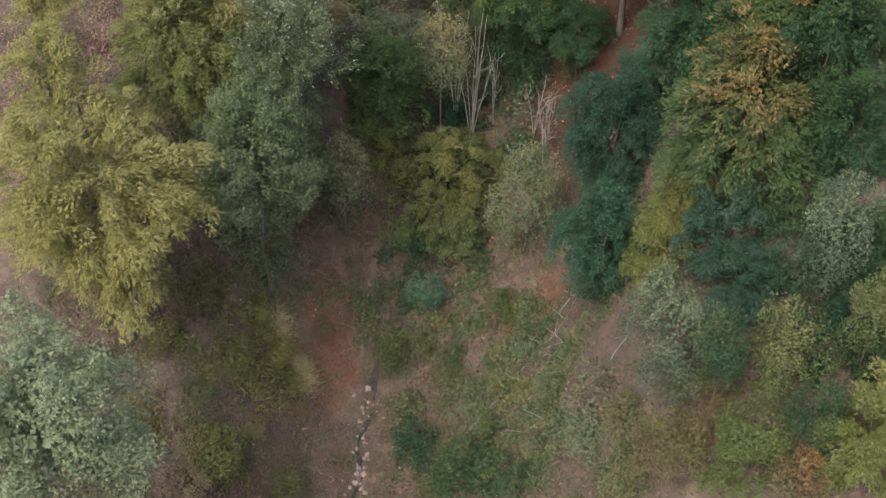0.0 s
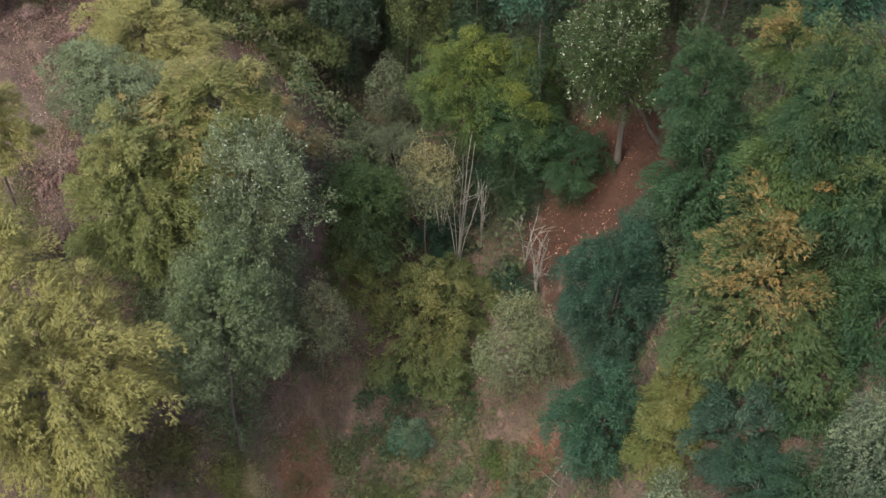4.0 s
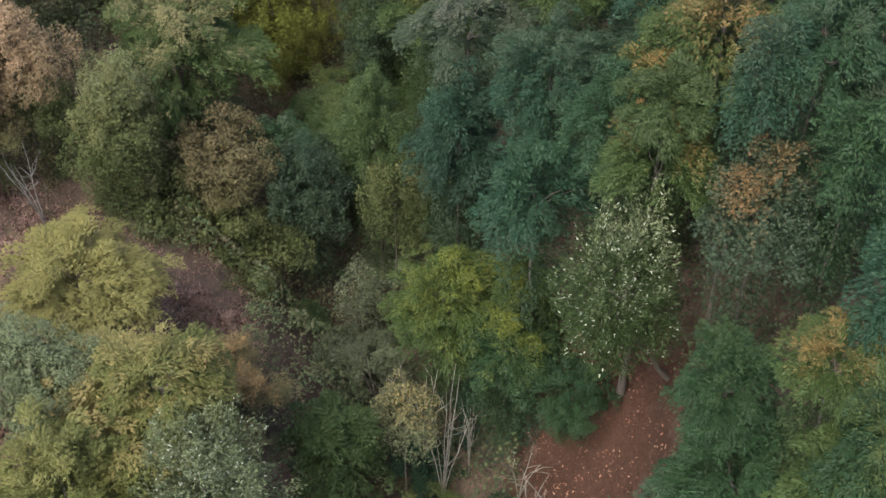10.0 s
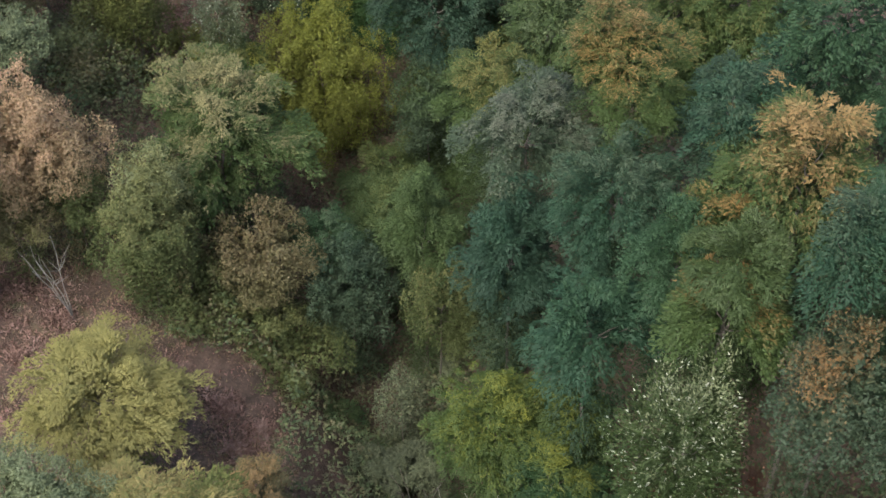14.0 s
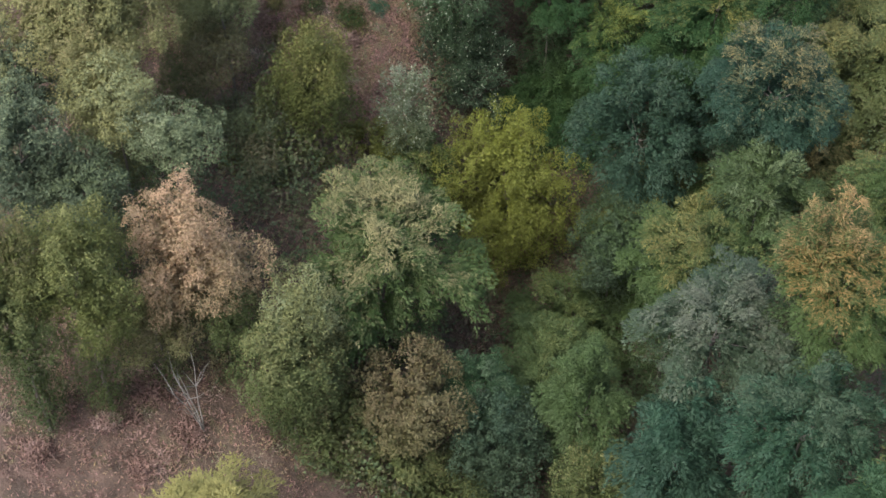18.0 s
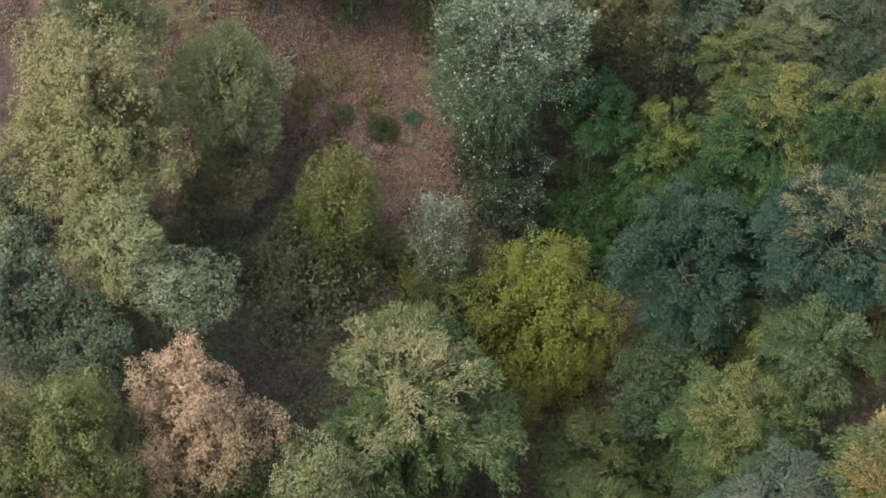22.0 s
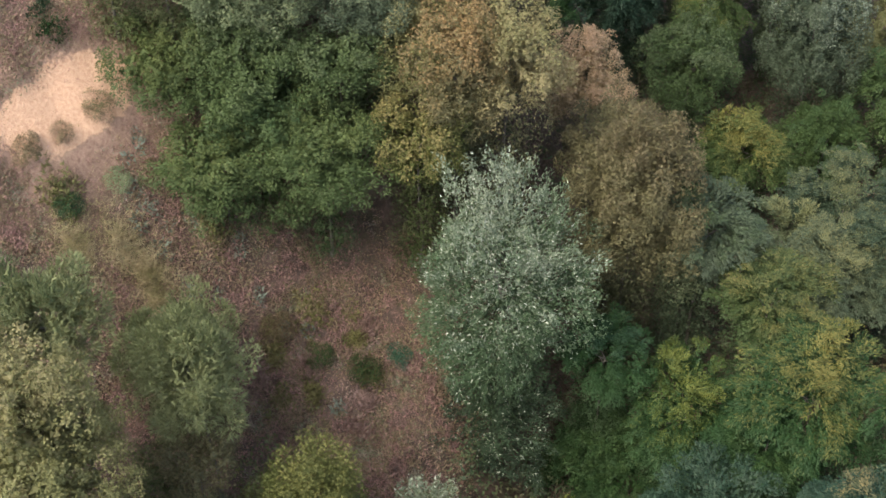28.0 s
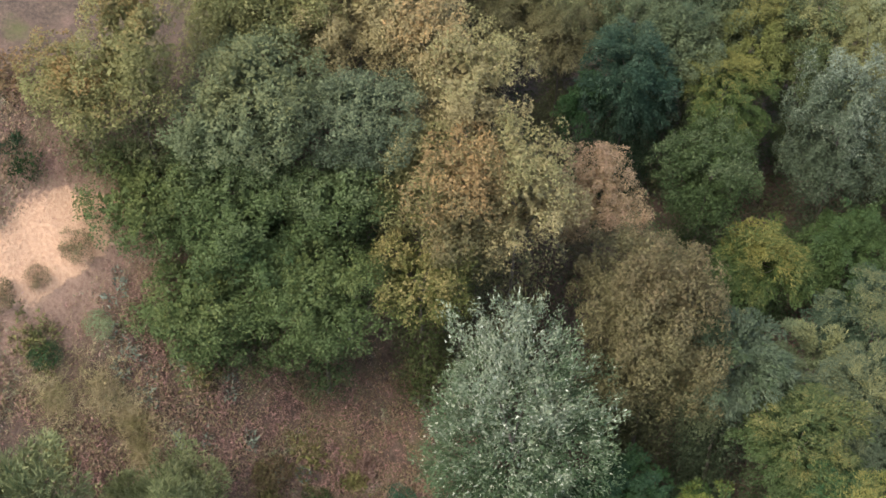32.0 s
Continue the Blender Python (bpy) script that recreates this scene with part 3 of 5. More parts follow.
tree("B", -9.87, 68.70, -2.31, 4.16, 3.25, OLIVEG, TANP, 0.42, "large rounded tree with olive and tan leaves", own=True)
tree("O", -6.79, 78.65, -9.00, 3.49, 5.63, YGREEND, YGREEN, 0.5, "bright yellow-green rounded tree", own=True)
tree("O", -1.53, 75.68, -7.66, 2.04, 2.04, GREYT, OLIVEG, 0.4, "small grey-green rounded tree", own=True)
tree("D", 2.50, 64.43, 3.07, 2.81, 2.30, GREYT, GREYP, 0.5, "grey-mauve tree with fine pale leaves", own=True)
tree("B", 5.45, 60.22, 4.55, 2.30, 2.55, TEAL, SAGED, 0.4, "blue-green tree with pale sprays", own=True)
tree("B", 10.08, 55.51, 11.52, 2.25, 3.02, OLIVEG, TANR, 0.5, "tall beech with tan-orange top", own=True)
tree("B", 8.07, 52.84, 10.45, 1.58, 1.58, GREENO, SAGEG, 0.35, "olive-green beech crown beside taller beech", own=True)
tree("B", 10.44, 51.51, 13.22, 1.17, 2.14, TEAL, SAGED, 0.4, "drooping grey-green tree with long sprays", own=True)
tree("B", 5.83, 64.11, 6.60, 2.44, 1.83, OLIVEG, ORANGE, 0.3, "olive beech with an orange patch", own=True)
tree("D", 8.58, 59.21, 9.88, 1.48, 1.70, TEAL, GREYT, 0.4, "blue-green dense tree high on the slope", own=True)
tree("D", -2.98, 68.28, -7.15, 2.70, 2.02, GREENO, OLIVE, 0.4, "yellowish green low tree in the hollow", own=True)
tree("D", -5.37, 65.54, -4.65, 1.54, 1.54, GREEN, SAGED, 0.4, "green low crown below the rounded tree", own=True)
tree("O", -22.31, 72.25, 4.40, 3.44, 2.58, OLIVES, TANP, 0.4, "broad olive oak with buff clumps", own=True)
tree("O", -21.83, 72.97, 5.42, 2.79, 4.21, OLIVES, TANP, 0.45, "olive oak with buff leaf clumps", own=True)
tree("O", -17.47, 68.11, 3.87, 1.88, 1.41, SAGEG, SILVERY, 0.4, "pale sage oak crown", own=True)
tree("O", -22.46, 66.25, 3.66, 2.17, 3.10, SAGED, SAGE, 0.4, "grey-green oak beside a pale oak", own=True)
tree("O", -18.67, 61.46, 3.35, 2.31, 3.79, OLIVE, OLIVES, 0.5, "yellow-olive oak crown at the wood's edge", own=True)
tree("S", -16.16, 77.33, -5.70, 3.19, 3.81, OLIVE, GREY, 0.4, "dull olive thicket below the clearing", own=True)
tree("S", -14.88, 77.26, -1.39, 1.63, 2.68, OLIVE, OCHRE, 0.4, "thin olive tree with a few yellow leaves", own=True)
tree("S", -16.57, 74.41, -6.23, 2.17, 3.29, GREY, BROWN, 0.4, "grey withered thicket in shade", own=True)
tree("W", -11.39, 78.57, -4.12, 1.25, 2.51, SAGEG, SILVER, 0.5, "small silvery sapling in the autumn wood", own=True)
tree("D", -13.34, 78.94, -7.68, 1.57, 1.57, YGREEND, OCHRE, 0.45, "small ochre-yellow bush in the autumn wood", own=True)
tree("D", -1.33, 81.11, -6.18, 3.22, 3.83, TEALD, GREYT, 0.45, "dark grey-teal rounded tree with brown tips", own=True)
tree("D", 3.80, 78.45, 0.57, 2.85, 2.23, TEALD, TAN, 0.3, "grey-teal tree with tan tips", own=True)
tree("B", 1.39, 70.86, -1.62, 2.52, 2.52, OLIVEG, OCHRE, 0.4, "olive green beech above the hollow", own=True)
tree("B", 3.86, 74.34, -1.08, 2.15, 2.15, GREENO, SAGEG, 0.4, "green beech crown with pale sprays", own=True)
tree("B", 5.20, 64.91, 7.07, 1.52, 2.65, OLIVEG, TANR, 0.45, "tan and green beech with orange sprays", own=True)
tree("D", -2.82, 73.94, -11.85, 3.24, 2.43, GREENO, OLIVE, 0.4, "olive green low tree in the hollow", own=True)
tree("D", 3.47, 80.17, -2.16, 2.65, 1.98, TEALD, GREYT, 0.45, "blue-grey tree with soft foliage", own=True)
tree("W", -10.68, 87.18, -1.30, 3.78, 5.66, POPLARG, POPLAR, 0.6, "tall silver-leaved poplar with whitish tufts", own=True)
# the poplar's lower part as a tree of its own, shade put into its colour
tree("W", -10.70, 85.82, -8.31, 2.91, 2.18, GREYT, POPLARG, 0.4, "lower part of the poplar, its shade painted in darker leaves", own=True)
tree("O", -6.62, 91.95, -0.75, 3.01, 4.82, BROWNO, BROWN, 0.5, "brown turning oak above the poplar", own=True)
tree("B", 1.18, 85.72, -1.84, 2.81, 2.11, GREENB, GOLD, 0.45, "green beech with golden yellow sprays", own=True)
tree("B", -3.02, 86.76, -6.37, 2.58, 2.58, GREENB, YGREEND, 0.35, "deep green beech with yellowish tips", own=True)
tree("B", 0.05, 84.46, -4.60, 2.11, 1.58, GREENB, OLIVEG, 0.35, "deep green beech crown", own=True)
tree("B", -0.68, 90.37, -3.29, 2.55, 1.92, GREENO, OCHRE, 0.4, "olive beech with yellowish sprays", own=True)
tree("B", 1.67, 92.90, -3.63, 2.38, 1.78, SAGED, OLIVES, 0.45, "grey-green and buff beech crown", own=True)
tree("D", 1.76, 97.20, -3.80, 2.48, 1.86, GREYT, OLIVES, 0.4, "grey-teal tree with buff tips", own=True)
tree("O", -4.10, 92.88, -3.42, 2.16, 2.73, SAGEG, BROWNO, 0.4, "grey-green oak with a low crown", own=True)
tree("B", -2.69, 100.73, -5.44, 2.24, 1.68, OLIVEG, GOLD, 0.5, "yellow-olive bushy tree in the autumn wood", own=True)
tree("O", -20.93, 89.24, 2.15, 4.04, 3.03, OAKG, GREEN, 0.4, "large green oak overhanging the clearing", own=True)
tree("O", -21.42, 87.15, 2.62, 2.16, 1.62, OAKG, OLIVE, 0.35, "green oak boughs reaching over the clearing", own=True)
tree("O", -17.96, 88.63, 2.80, 2.56, 1.92, OAKG, OLIVE, 0.35, "lower green oak boughs over the clearing", own=True)
tree("O", -24.07, 89.13, 5.06, 2.15, 2.15, OAKG, OLIVE, 0.4, "green oak beside the bare sand", own=True)
tree("O", -21.54, 90.29, 5.49, 2.92, 2.19, OAKG, SAGEG, 0.35, "green oak with soft rounded clumps", own=True)
tree("O", -21.09, 91.73, 8.40, 3.03, 2.28, SAGEG, OLIVES, 0.4, "sage green oak with a high crown", own=True)
tree("O", -17.52, 92.85, 7.38, 2.32, 1.79, SAGED, SAGE, 0.45, "grey-sage oak with pale clumps", own=True)
tree("O", -17.92, 91.06, 5.18, 2.15, 1.61, OAKG, SAGEG, 0.45, "green oak with lobed clumps and bare twigs", own=True)
tree("O", -25.92, 89.78, 9.64, 2.03, 1.52, OLIVES, RUST, 0.4, "olive oak with a rusty orange patch", own=True)
tree("O", -14.66, 89.99, 2.77, 1.98, 1.98, OLIVE, TAN, 0.45, "olive oak with tan boughs over the clearing", own=True)
tree("O", -13.61, 91.51, 5.25, 2.04, 3.11, BROWNO, TANR, 0.55, "oak with orange-tan leaves among olive", own=True)
tree("O", -13.98, 94.68, 7.55, 2.14, 2.60, TANP, OLIVES, 0.5, "buff oak with a high crown", own=True)
tree("O", -9.46, 97.34, 0.41, 2.30, 2.01, PINKB, PINK, 0.5, "russet-pink turning oak crown", own=True)
tree("O", -7.28, 93.01, 0.02, 2.61, 3.79, BROWNO, BROWN, 0.5, "brown turning oak with dry leaves", own=True)
tree("B", -3.64, 92.33, -1.43, 2.09, 2.09, SAGED, OLIVEG, 0.4, "grey-green beech beside a brown oak", own=True)
tree("B", -0.35, 95.33, -5.08, 2.02, 2.02, SAGEG, OLIVES, 0.4, "grey-green and buff crown", own=True)
tree("O", -0.55, 105.90, -2.79, 2.55, 5.07, SAGED, SILVER, 0.45, "grey-green large tree with silvery clumps", own=True)
tree("B", -2.74, 100.23, -5.52, 1.79, 1.34, OLIVEG, GOLD, 0.5, "yellow-olive bush in the canopy", own=True)
tree("O", -5.70, 103.03, -3.24, 2.52, 2.21, GREENO, SAGEG, 0.4, "green oak crown with rounded clumps", own=True)
tree("B", -5.81, 107.35, -3.02, 2.37, 1.78, OLIVEG, GOLD, 0.45, "yellow-olive tree crown in the autumn wood", own=True)
tree("D", -9.19, 106.78, -3.61, 1.64, 2.22, TEALD, GREYT, 0.35, "dark grey-teal tree in the autumn wood", own=True)
tree("B", -11.48, 105.95, -3.35, 1.25, 1.55, GREENB, GREENL, 0.4, "light green young tree", own=True)
tree("P", -23.21, 76.95, 6.09, 1.97, 2.20, PINE, GREEN, 0.3, "soft green young pine on the clearing", own=True)
tree("P", -19.06, 78.05, 2.79, 1.87, 2.97, PINE, OLIVED, 0.35, "soft green young pine on the steep bank", own=True)
tree("O", -23.85, 69.43, 3.59, 2.26, 1.69, SAGED, OLIVES, 0.4, "grey-olive oak between larger oaks", own=True)
tree("O", -19.76, 68.63, 4.61, 1.98, 1.71, OLIVES, SAGE, 0.4, "olive oak with sage clumps between oaks", own=True)
tree("O", -20.13, 65.87, 2.93, 2.17, 1.63, SAGED, OLIVED, 0.4, "dull green oak in the hollow between oaks", own=True)
tree("O", -20.30, 59.74, 2.94, 1.65, 2.50, OLIVED, OLIVES, 0.4, "olive oak at the edge of the heath", own=True)
tree("O", -14.81, 64.29, -0.62, 1.61, 1.61, OLIVED, BROWNO, 0.4, "dark olive oak beside the pink oak", own=True)
tree("B", 13.21, 38.58, 8.78, 1.82, 2.65, GREEN, OLIVE, 0.4, "green beech high on the slope", own=True)
tree("B", 14.26, 36.64, 4.86, 1.80, 3.58, GREEN, OLIVEG, 0.4, "green beech beside an orange-tipped beech", own=True)
tree("S", -18.17, 76.28, -4.30, 2.03, 1.74, GREY, OLIVED, 0.4, "grey-olive thicket at the foot of the bank", own=True)
tree("S", -15.01, 77.01, -1.92, 1.75, 2.89, OLIVE, OCHRE, 0.4, "olive thicket with ochre leaves below the bank", own=True)
tree("S", -20.85, 76.61, -3.12, 1.59, 2.32, OLIVED, BROWNO, 0.4, "brownish thicket beside the oaks", own=True)
tree("D", 13.23, 30.46, 1.29, 1.66, 2.10, GREEN, TEALD, 0.4, "dark green bushy tree on the bank", own=True)
tree("D", 10.22, 32.16, 2.39, 1.58, 1.18, TEALD, GREEN, 0.4, "dark green bush between grey shrubs", own=True)
tree("S", 9.15, 28.93, 2.73, 1.06, 1.83, GREEN, OLIVED, 0.4, "green shrub beside a tan bush", own=True)
tree("S", -2.35, 45.36, -13.81, 3.03, 2.27, GREEN, TEALD, 0.4, "dark green thicket by the stream", own=True)
tree("S", 2.12, 45.04, -13.12, 1.96, 1.47, GREEN, OLIVED, 0.4, "dark green low bush below the olive tree", own=True)
tree("P", -1.11, 43.06, -12.79, 1.07, 0.94, TEALB, SAGE, 0.4, "bluish fern-like plant in the gully", own=True)
tree("B", -7.88, 47.91, 3.51, 2.21, 1.65, OLIVE, TAN, 0.5, "tan and olive beech crown on the bank", own=True)
tree("P", -28.08, 88.77, 6.54, 1.06, 1.06, GREENB, TEALD, 0.4, "dark green young pine above the sand", own=True)
tree("S", -28.95, 90.32, 7.93, 1.06, 2.06, BROWN, RUST, 0.4, "rusty brown shrub behind the sand", own=True)
# added bush: its dark leaves stand in for the deep shade of a gap
tree("D", -6.57, 87.51, -4.46, 1.88, 1.41, GREENB, TEALD, 0.4, "dark green bush added for the shade under the brown oak", own=True)
tree("S", 3.95, 54.74, -10.55, 2.50, 3.65, TEALD, GREEN, 0.4, "dark ivy-green undergrowth beside red soil", own=True)
tree("D", 6.16, 52.63, -4.97, 1.60, 1.20, GREEN, TEALD, 0.4, "dark green low tree above the red soil", own=True)

# smaller trees and bushes between the large crowns
tree("O", -12.31, 24.50, 4.48, 3.39, 4.41, SAGE, SAGEG, 0.35, "grey-green oak with soft rounded clumps")
tree("O", -8.65, 44.93, -6.21, 3.33, 4.42, SAGE, OLIVEG, 0.4, "sage green oak above the gully bank")
tree("D", 6.05, 37.01, -1.62, 1.94, 2.81, TEAL, GREEN, 0.3, "dark blue-green low tree on the slope")
tree("S", 8.90, 37.64, -0.35, 1.40, 2.65, OLIVE, TAN, 0.5, "thin olive sapling with a pale stem")
tree("S", 10.21, 26.77, 0.91, 1.41, 0.88, OLIVED, OLIVE, 0.5, "low olive bush under trees in the autumn wood")
tree("S", 11.93, 26.76, 1.62, 1.04, 1.97, GREEN, GREENL, 0.4, "low green bush under trees in the autumn wood")
tree("B", 13.67, 26.14, 1.59, 1.91, 2.82, OLIVE, YELLOW, 0.4, "yellow-green beech edge tree in the autumn wood")
tree("O", 13.90, 29.18, 4.23, 1.16, 2.08, OLIVED, TANO, 0.4, "tan and olive rounded tree in the autumn wood")
tree("S", 11.55, 25.28, 0.55, 1.13, 1.13, BROWN, RUST, 0.4, "small rusty orange bush in the autumn wood")
tree("S", 5.84, 31.46, -4.20, 1.40, 1.40, GREYP, BROWNP, 0.5, "dull grey withered shrub in the autumn wood")
tree("S", -1.89, 40.35, -15.35, 1.70, 2.75, GREEN, OLIVE, 0.5, "green bramble bush beside the stream")
tree("S", -14.71, 34.61, -6.94, 1.08, 0.83, SAGEG, OLIVE, 0.4, "grey-green shrub beside yellow beech in the autumn wood")
tree("S", -9.35, 36.87, -8.60, 1.35, 0.72, OLIVE, BROWN, 0.5, "low olive shrub on the heath")
tree("S", -7.45, 38.02, -10.58, 1.13, 0.69, OCHRE, OLIVE, 0.5, "low ochre shrub on the heath")
tree("S", -9.71, 32.34, -9.46, 1.48, 0.53, OLIVE, OCHRE, 0.4, "low olive shrub on the heath")
tree("S", -11.10, 38.79, -7.56, 1.28, 0.80, BROWN, OLIVE, 0.5, "brown withered shrub below the beech")
tree("S", -1.28, 35.03, -13.47, 1.38, 1.66, TEAL, GREEN, 0.4, "dark green rushes beside the stream")
tree("S", 3.89, 38.07, -10.00, 1.35, 1.11, SAGEG, GREEN, 0.4, "grey-green low shrub on the bank")
tree("S", 1.62, 32.92, -11.00, 2.15, 1.31, GREEN, OLIVE, 0.4, "low green brambles on the bank")
tree("S", 5.48, 30.23, -4.84, 1.29, 1.07, SAGEG, GREY, 0.4, "low grey-green shrub on the bank")
tree("S", 7.90, 27.36, -1.11, 1.65, 1.02, BROWN, OLIVE, 0.5, "low brown shrub on the bank")
tree("O", -10.93, 63.26, -5.32, 2.21, 3.27, OLIVED, BROWN, 0.4, "dark olive tree deep in the wood")
tree("B", 9.55, 43.37, 4.82, 2.18, 2.50, GREEN, TEALG, 0.4, "green layered tree with a few orange leaves")
tree("B", 11.91, 39.91, 11.54, 1.71, 3.04, GREEN, OLIVE, 0.4, "large green beech with layered sprays")
tree("D", 12.84, 43.80, 12.71, 1.42, 2.53, TEAL, GREEN, 0.3, "blue-green tree at the wood's edge")
tree("S", -0.31, 52.11, -6.29, 1.40, 2.66, GREY, TAN, 0.5, "brown-grey thin shrub under trees in the autumn wood")
tree("S", 4.96, 56.17, -18.41, 1.54, 2.28, SAGEG, TAN, 0.4, "thin grey shrub with pale stems")
tree("B", 8.87, 56.31, 6.43, 2.04, 3.63, OLIVEG, ORANGE, 0.22, "olive beech with an orange patch")
tree("D", 7.04, 56.06, 6.22, 1.53, 2.72, TEALG, GREEN, 0.3, "blue-green dense tree in the autumn wood")
tree("B", 10.72, 59.23, 9.08, 2.65, 1.64, OLIVEG, TANR, 0.6, "tall beech with tan-orange top in the autumn wood")
tree("B", 9.40, 57.67, 7.89, 1.83, 2.48, OLIVEG, SAGEG, 0.4, "olive-green beech crown in the autumn wood")
tree("B", 12.19, 52.05, 13.60, 1.74, 2.55, TEALG, SAGED, 0.4, "grey-green tree with hanging sprays in the autumn wood")
tree("D", 9.19, 62.45, 6.66, 1.88, 2.15, TEALD, GREYT, 0.35, "dark teal tree in shade in the autumn wood")
tree("D", 12.04, 63.37, 8.11, 2.21, 1.28, TEAL, GREEN, 0.4, "blue-green tree high on the slope")
tree("D", 14.75, 61.39, 9.14, 2.36, 1.83, TEALG, GREYT, 0.4, "blue-green tree high on the slope")
tree("D", 3.54, 79.46, -9.06, 2.82, 2.64, OLIVEG, OCHRE, 0.45, "olive-ochre low tree on the slope")
tree("D", 0.43, 76.77, -11.18, 2.68, 1.56, OLIVEG, GREEN, 0.4, "olive green low tree in the autumn wood")
tree("B", 6.13, 80.51, -4.14, 2.70, 1.60, OLIVED, TAN, 0.4, "olive tree with tan sprays in the autumn wood")
tree("O", -20.55, 60.53, 4.62, 1.56, 2.79, OLIVE, BROWN, 0.4, "olive-brown oak crown in the autumn wood", deep=2.8)
tree("O", -24.04, 74.33, 6.93, 1.98, 1.19, OLIVES, TANP, 0.45, "buff and olive oak crown in the autumn wood")
tree("D", 3.85, 93.88, -3.24, 2.30, 3.08, GREYT, OCHRE, 0.35, "grey-teal tree with yellow tips in the autumn wood")
tree("B", 4.31, 84.58, 0.33, 1.51, 2.69, GREENB, GOLD, 0.5, "green tree with orange-yellow sprays in the autumn wood")
tree("O", -11.98, 92.65, 6.45, 2.27, 1.71, TANP, OLIVES, 0.5, "buff oak with a high crown")
tree("D", 0.85, 102.80, -5.24, 2.32, 1.35, OLIVEG, GREEN, 0.4, "olive-green low crown in the autumn wood")
tree("S", -26.17, 84.06, 2.55, 0.61, 0.51, GREEN, OLIVE, 0.3, "small green bush by the sand")
tree("O", -15.60, 95.41, 9.44, 1.48, 1.20, TANP, TANR, 0.5, "orange-tan turning oak crown in the autumn wood")
tree("D", -13.03, 107.44, -1.37, 1.53, 2.31, BROWNO, OLIVED, 0.4, "dull brown-olive tree in the hollow")
tree("D", -9.84, 106.36, -1.65, 2.05, 2.82, TEALD, GREYT, 0.35, "dark grey-teal tree in the autumn wood")
tree("O", -8.03, 107.89, -0.34, 2.32, 1.68, SAGEG, TEALD, 0.4, "grey-green tree in the autumn wood")
tree("B", -4.72, 110.15, -1.64, 1.85, 1.97, OLIVE, OCHRE, 0.45, "olive-yellow tree crown in the autumn wood")
tree("D", -2.43, 110.84, -1.08, 2.28, 1.32, OLIVED, SAGED, 0.4, "dark olive tree in the autumn wood")
tree("D", -0.03, 110.36, -0.79, 1.57, 2.12, OLIVES, SAGE, 0.4, "olive-grey tree in the autumn wood")
tree("S", -27.53, 84.77, 4.42, 0.68, 0.68, BROWNP, BROWN, 0.4, "small maroon-brown bush standing on bare sand")
tree("S", -26.77, 85.90, 4.29, 0.46, 0.46, BROWNP, BROWN, 0.4, "small maroon-brown bush standing on bare sand")
tree("S", -25.99, 87.28, 4.49, 0.63, 0.63, BROWNP, OLIVED, 0.4, "small dull brown bush beside bare sand")
tree("S", -24.92, 85.85, 2.42, 0.62, 0.41, SAGE, SAGEG, 0.4, "low blue-grey tuft on the heath")
tree("S", -19.23, 85.08, -3.88, 0.76, 0.54, BROWN, OLIVE, 0.4, "low brown bush on the heath")
tree("S", -17.47, 85.04, -5.06, 0.65, 0.54, GREENO, OLIVE, 0.4, "low green tuft on the heath")
tree("S", -14.69, 86.38, -6.03, 0.65, 0.43, TEALB, GREEN, 0.4, "low bluish-green plant on the heath")
tree("S", -15.79, 85.25, -5.69, 0.77, 0.66, GREENO, BROWN, 0.4, "low green tuft on the heath")
tree("S", -16.11, 79.87, -6.04, 1.13, 1.13, OLIVED, OCHRE, 0.4, "thin olive bush with yellow leaves")
tree("P", -20.84, 80.51, -0.70, 2.40, 3.46, PINE, OLIVED, 0.35, "soft green young pine on the steep bank")
tree("S", -19.24, 77.18, -1.16, 1.85, 1.55, BROWNO, GREYD, 0.4, "dull dark thicket below the clearing")
tree("D", -8.42, 81.03, -13.42, 1.66, 1.56, YGREEN, YELLOW, 0.4, "bright yellow-green tree shoulder beside larger crown")
tree("O", -24.07, 90.48, 11.97, 1.99, 1.87, OLIVES, RUST, 0.3, "olive oak with a few rusty leaves")
tree("B", -15.85, 45.73, 4.76, 1.72, 1.81, YELLOWG, TANP, 0.4, "yellow turning beech at the wood's edge")
tree("S", -12.03, 36.47, -7.67, 0.92, 0.54, BROWNO, BROWN, 0.4, "low withered brown shrub on the bank")
tree("S", -10.31, 34.80, -8.52, 0.83, 0.47, OLIVED, BROWN, 0.4, "low dark olive shrub on the bank")
tree("S", -8.39, 39.37, -8.97, 1.04, 0.62, OLIVE, OCHRE, 0.4, "low olive shrub on the bank")
tree("S", -5.78, 40.22, -11.62, 0.72, 0.52, BROWN, OLIVED, 0.4, "low brown shrub under the oak")
tree("S", -12.42, 33.60, -7.96, 0.90, 0.53, BROWNP, OLIVED, 0.4, "low mauve-brown shrub on the bank")
tree("S", -10.40, 30.62, -9.12, 1.05, 0.47, BROWNP, BROWN, 0.4, "low mauve-brown shrub on the bank")
tree("S", -7.01, 32.88, -12.57, 0.94, 0.49, OLIVED, BROWNO, 0.4, "low dark olive shrub by the stream")
tree("S", 2.78, 41.16, -11.55, 1.16, 0.90, OLIVEG, OLIVE, 0.4, "low olive green shrub on the bank")
tree("S", 0.22, 39.20, -12.85, 1.03, 1.03, OLIVED, GREEN, 0.4, "low dark green shrub by the stream")
tree("S", 1.44, 36.09, -11.73, 1.11, 0.86, SAGEG, OLIVE, 0.4, "low grey-green shrub on the bank")
tree("S", 4.47, 34.30, -8.14, 1.16, 0.81, OLIVED, SAGEG, 0.4, "low dark olive shrub beside fallen poles")
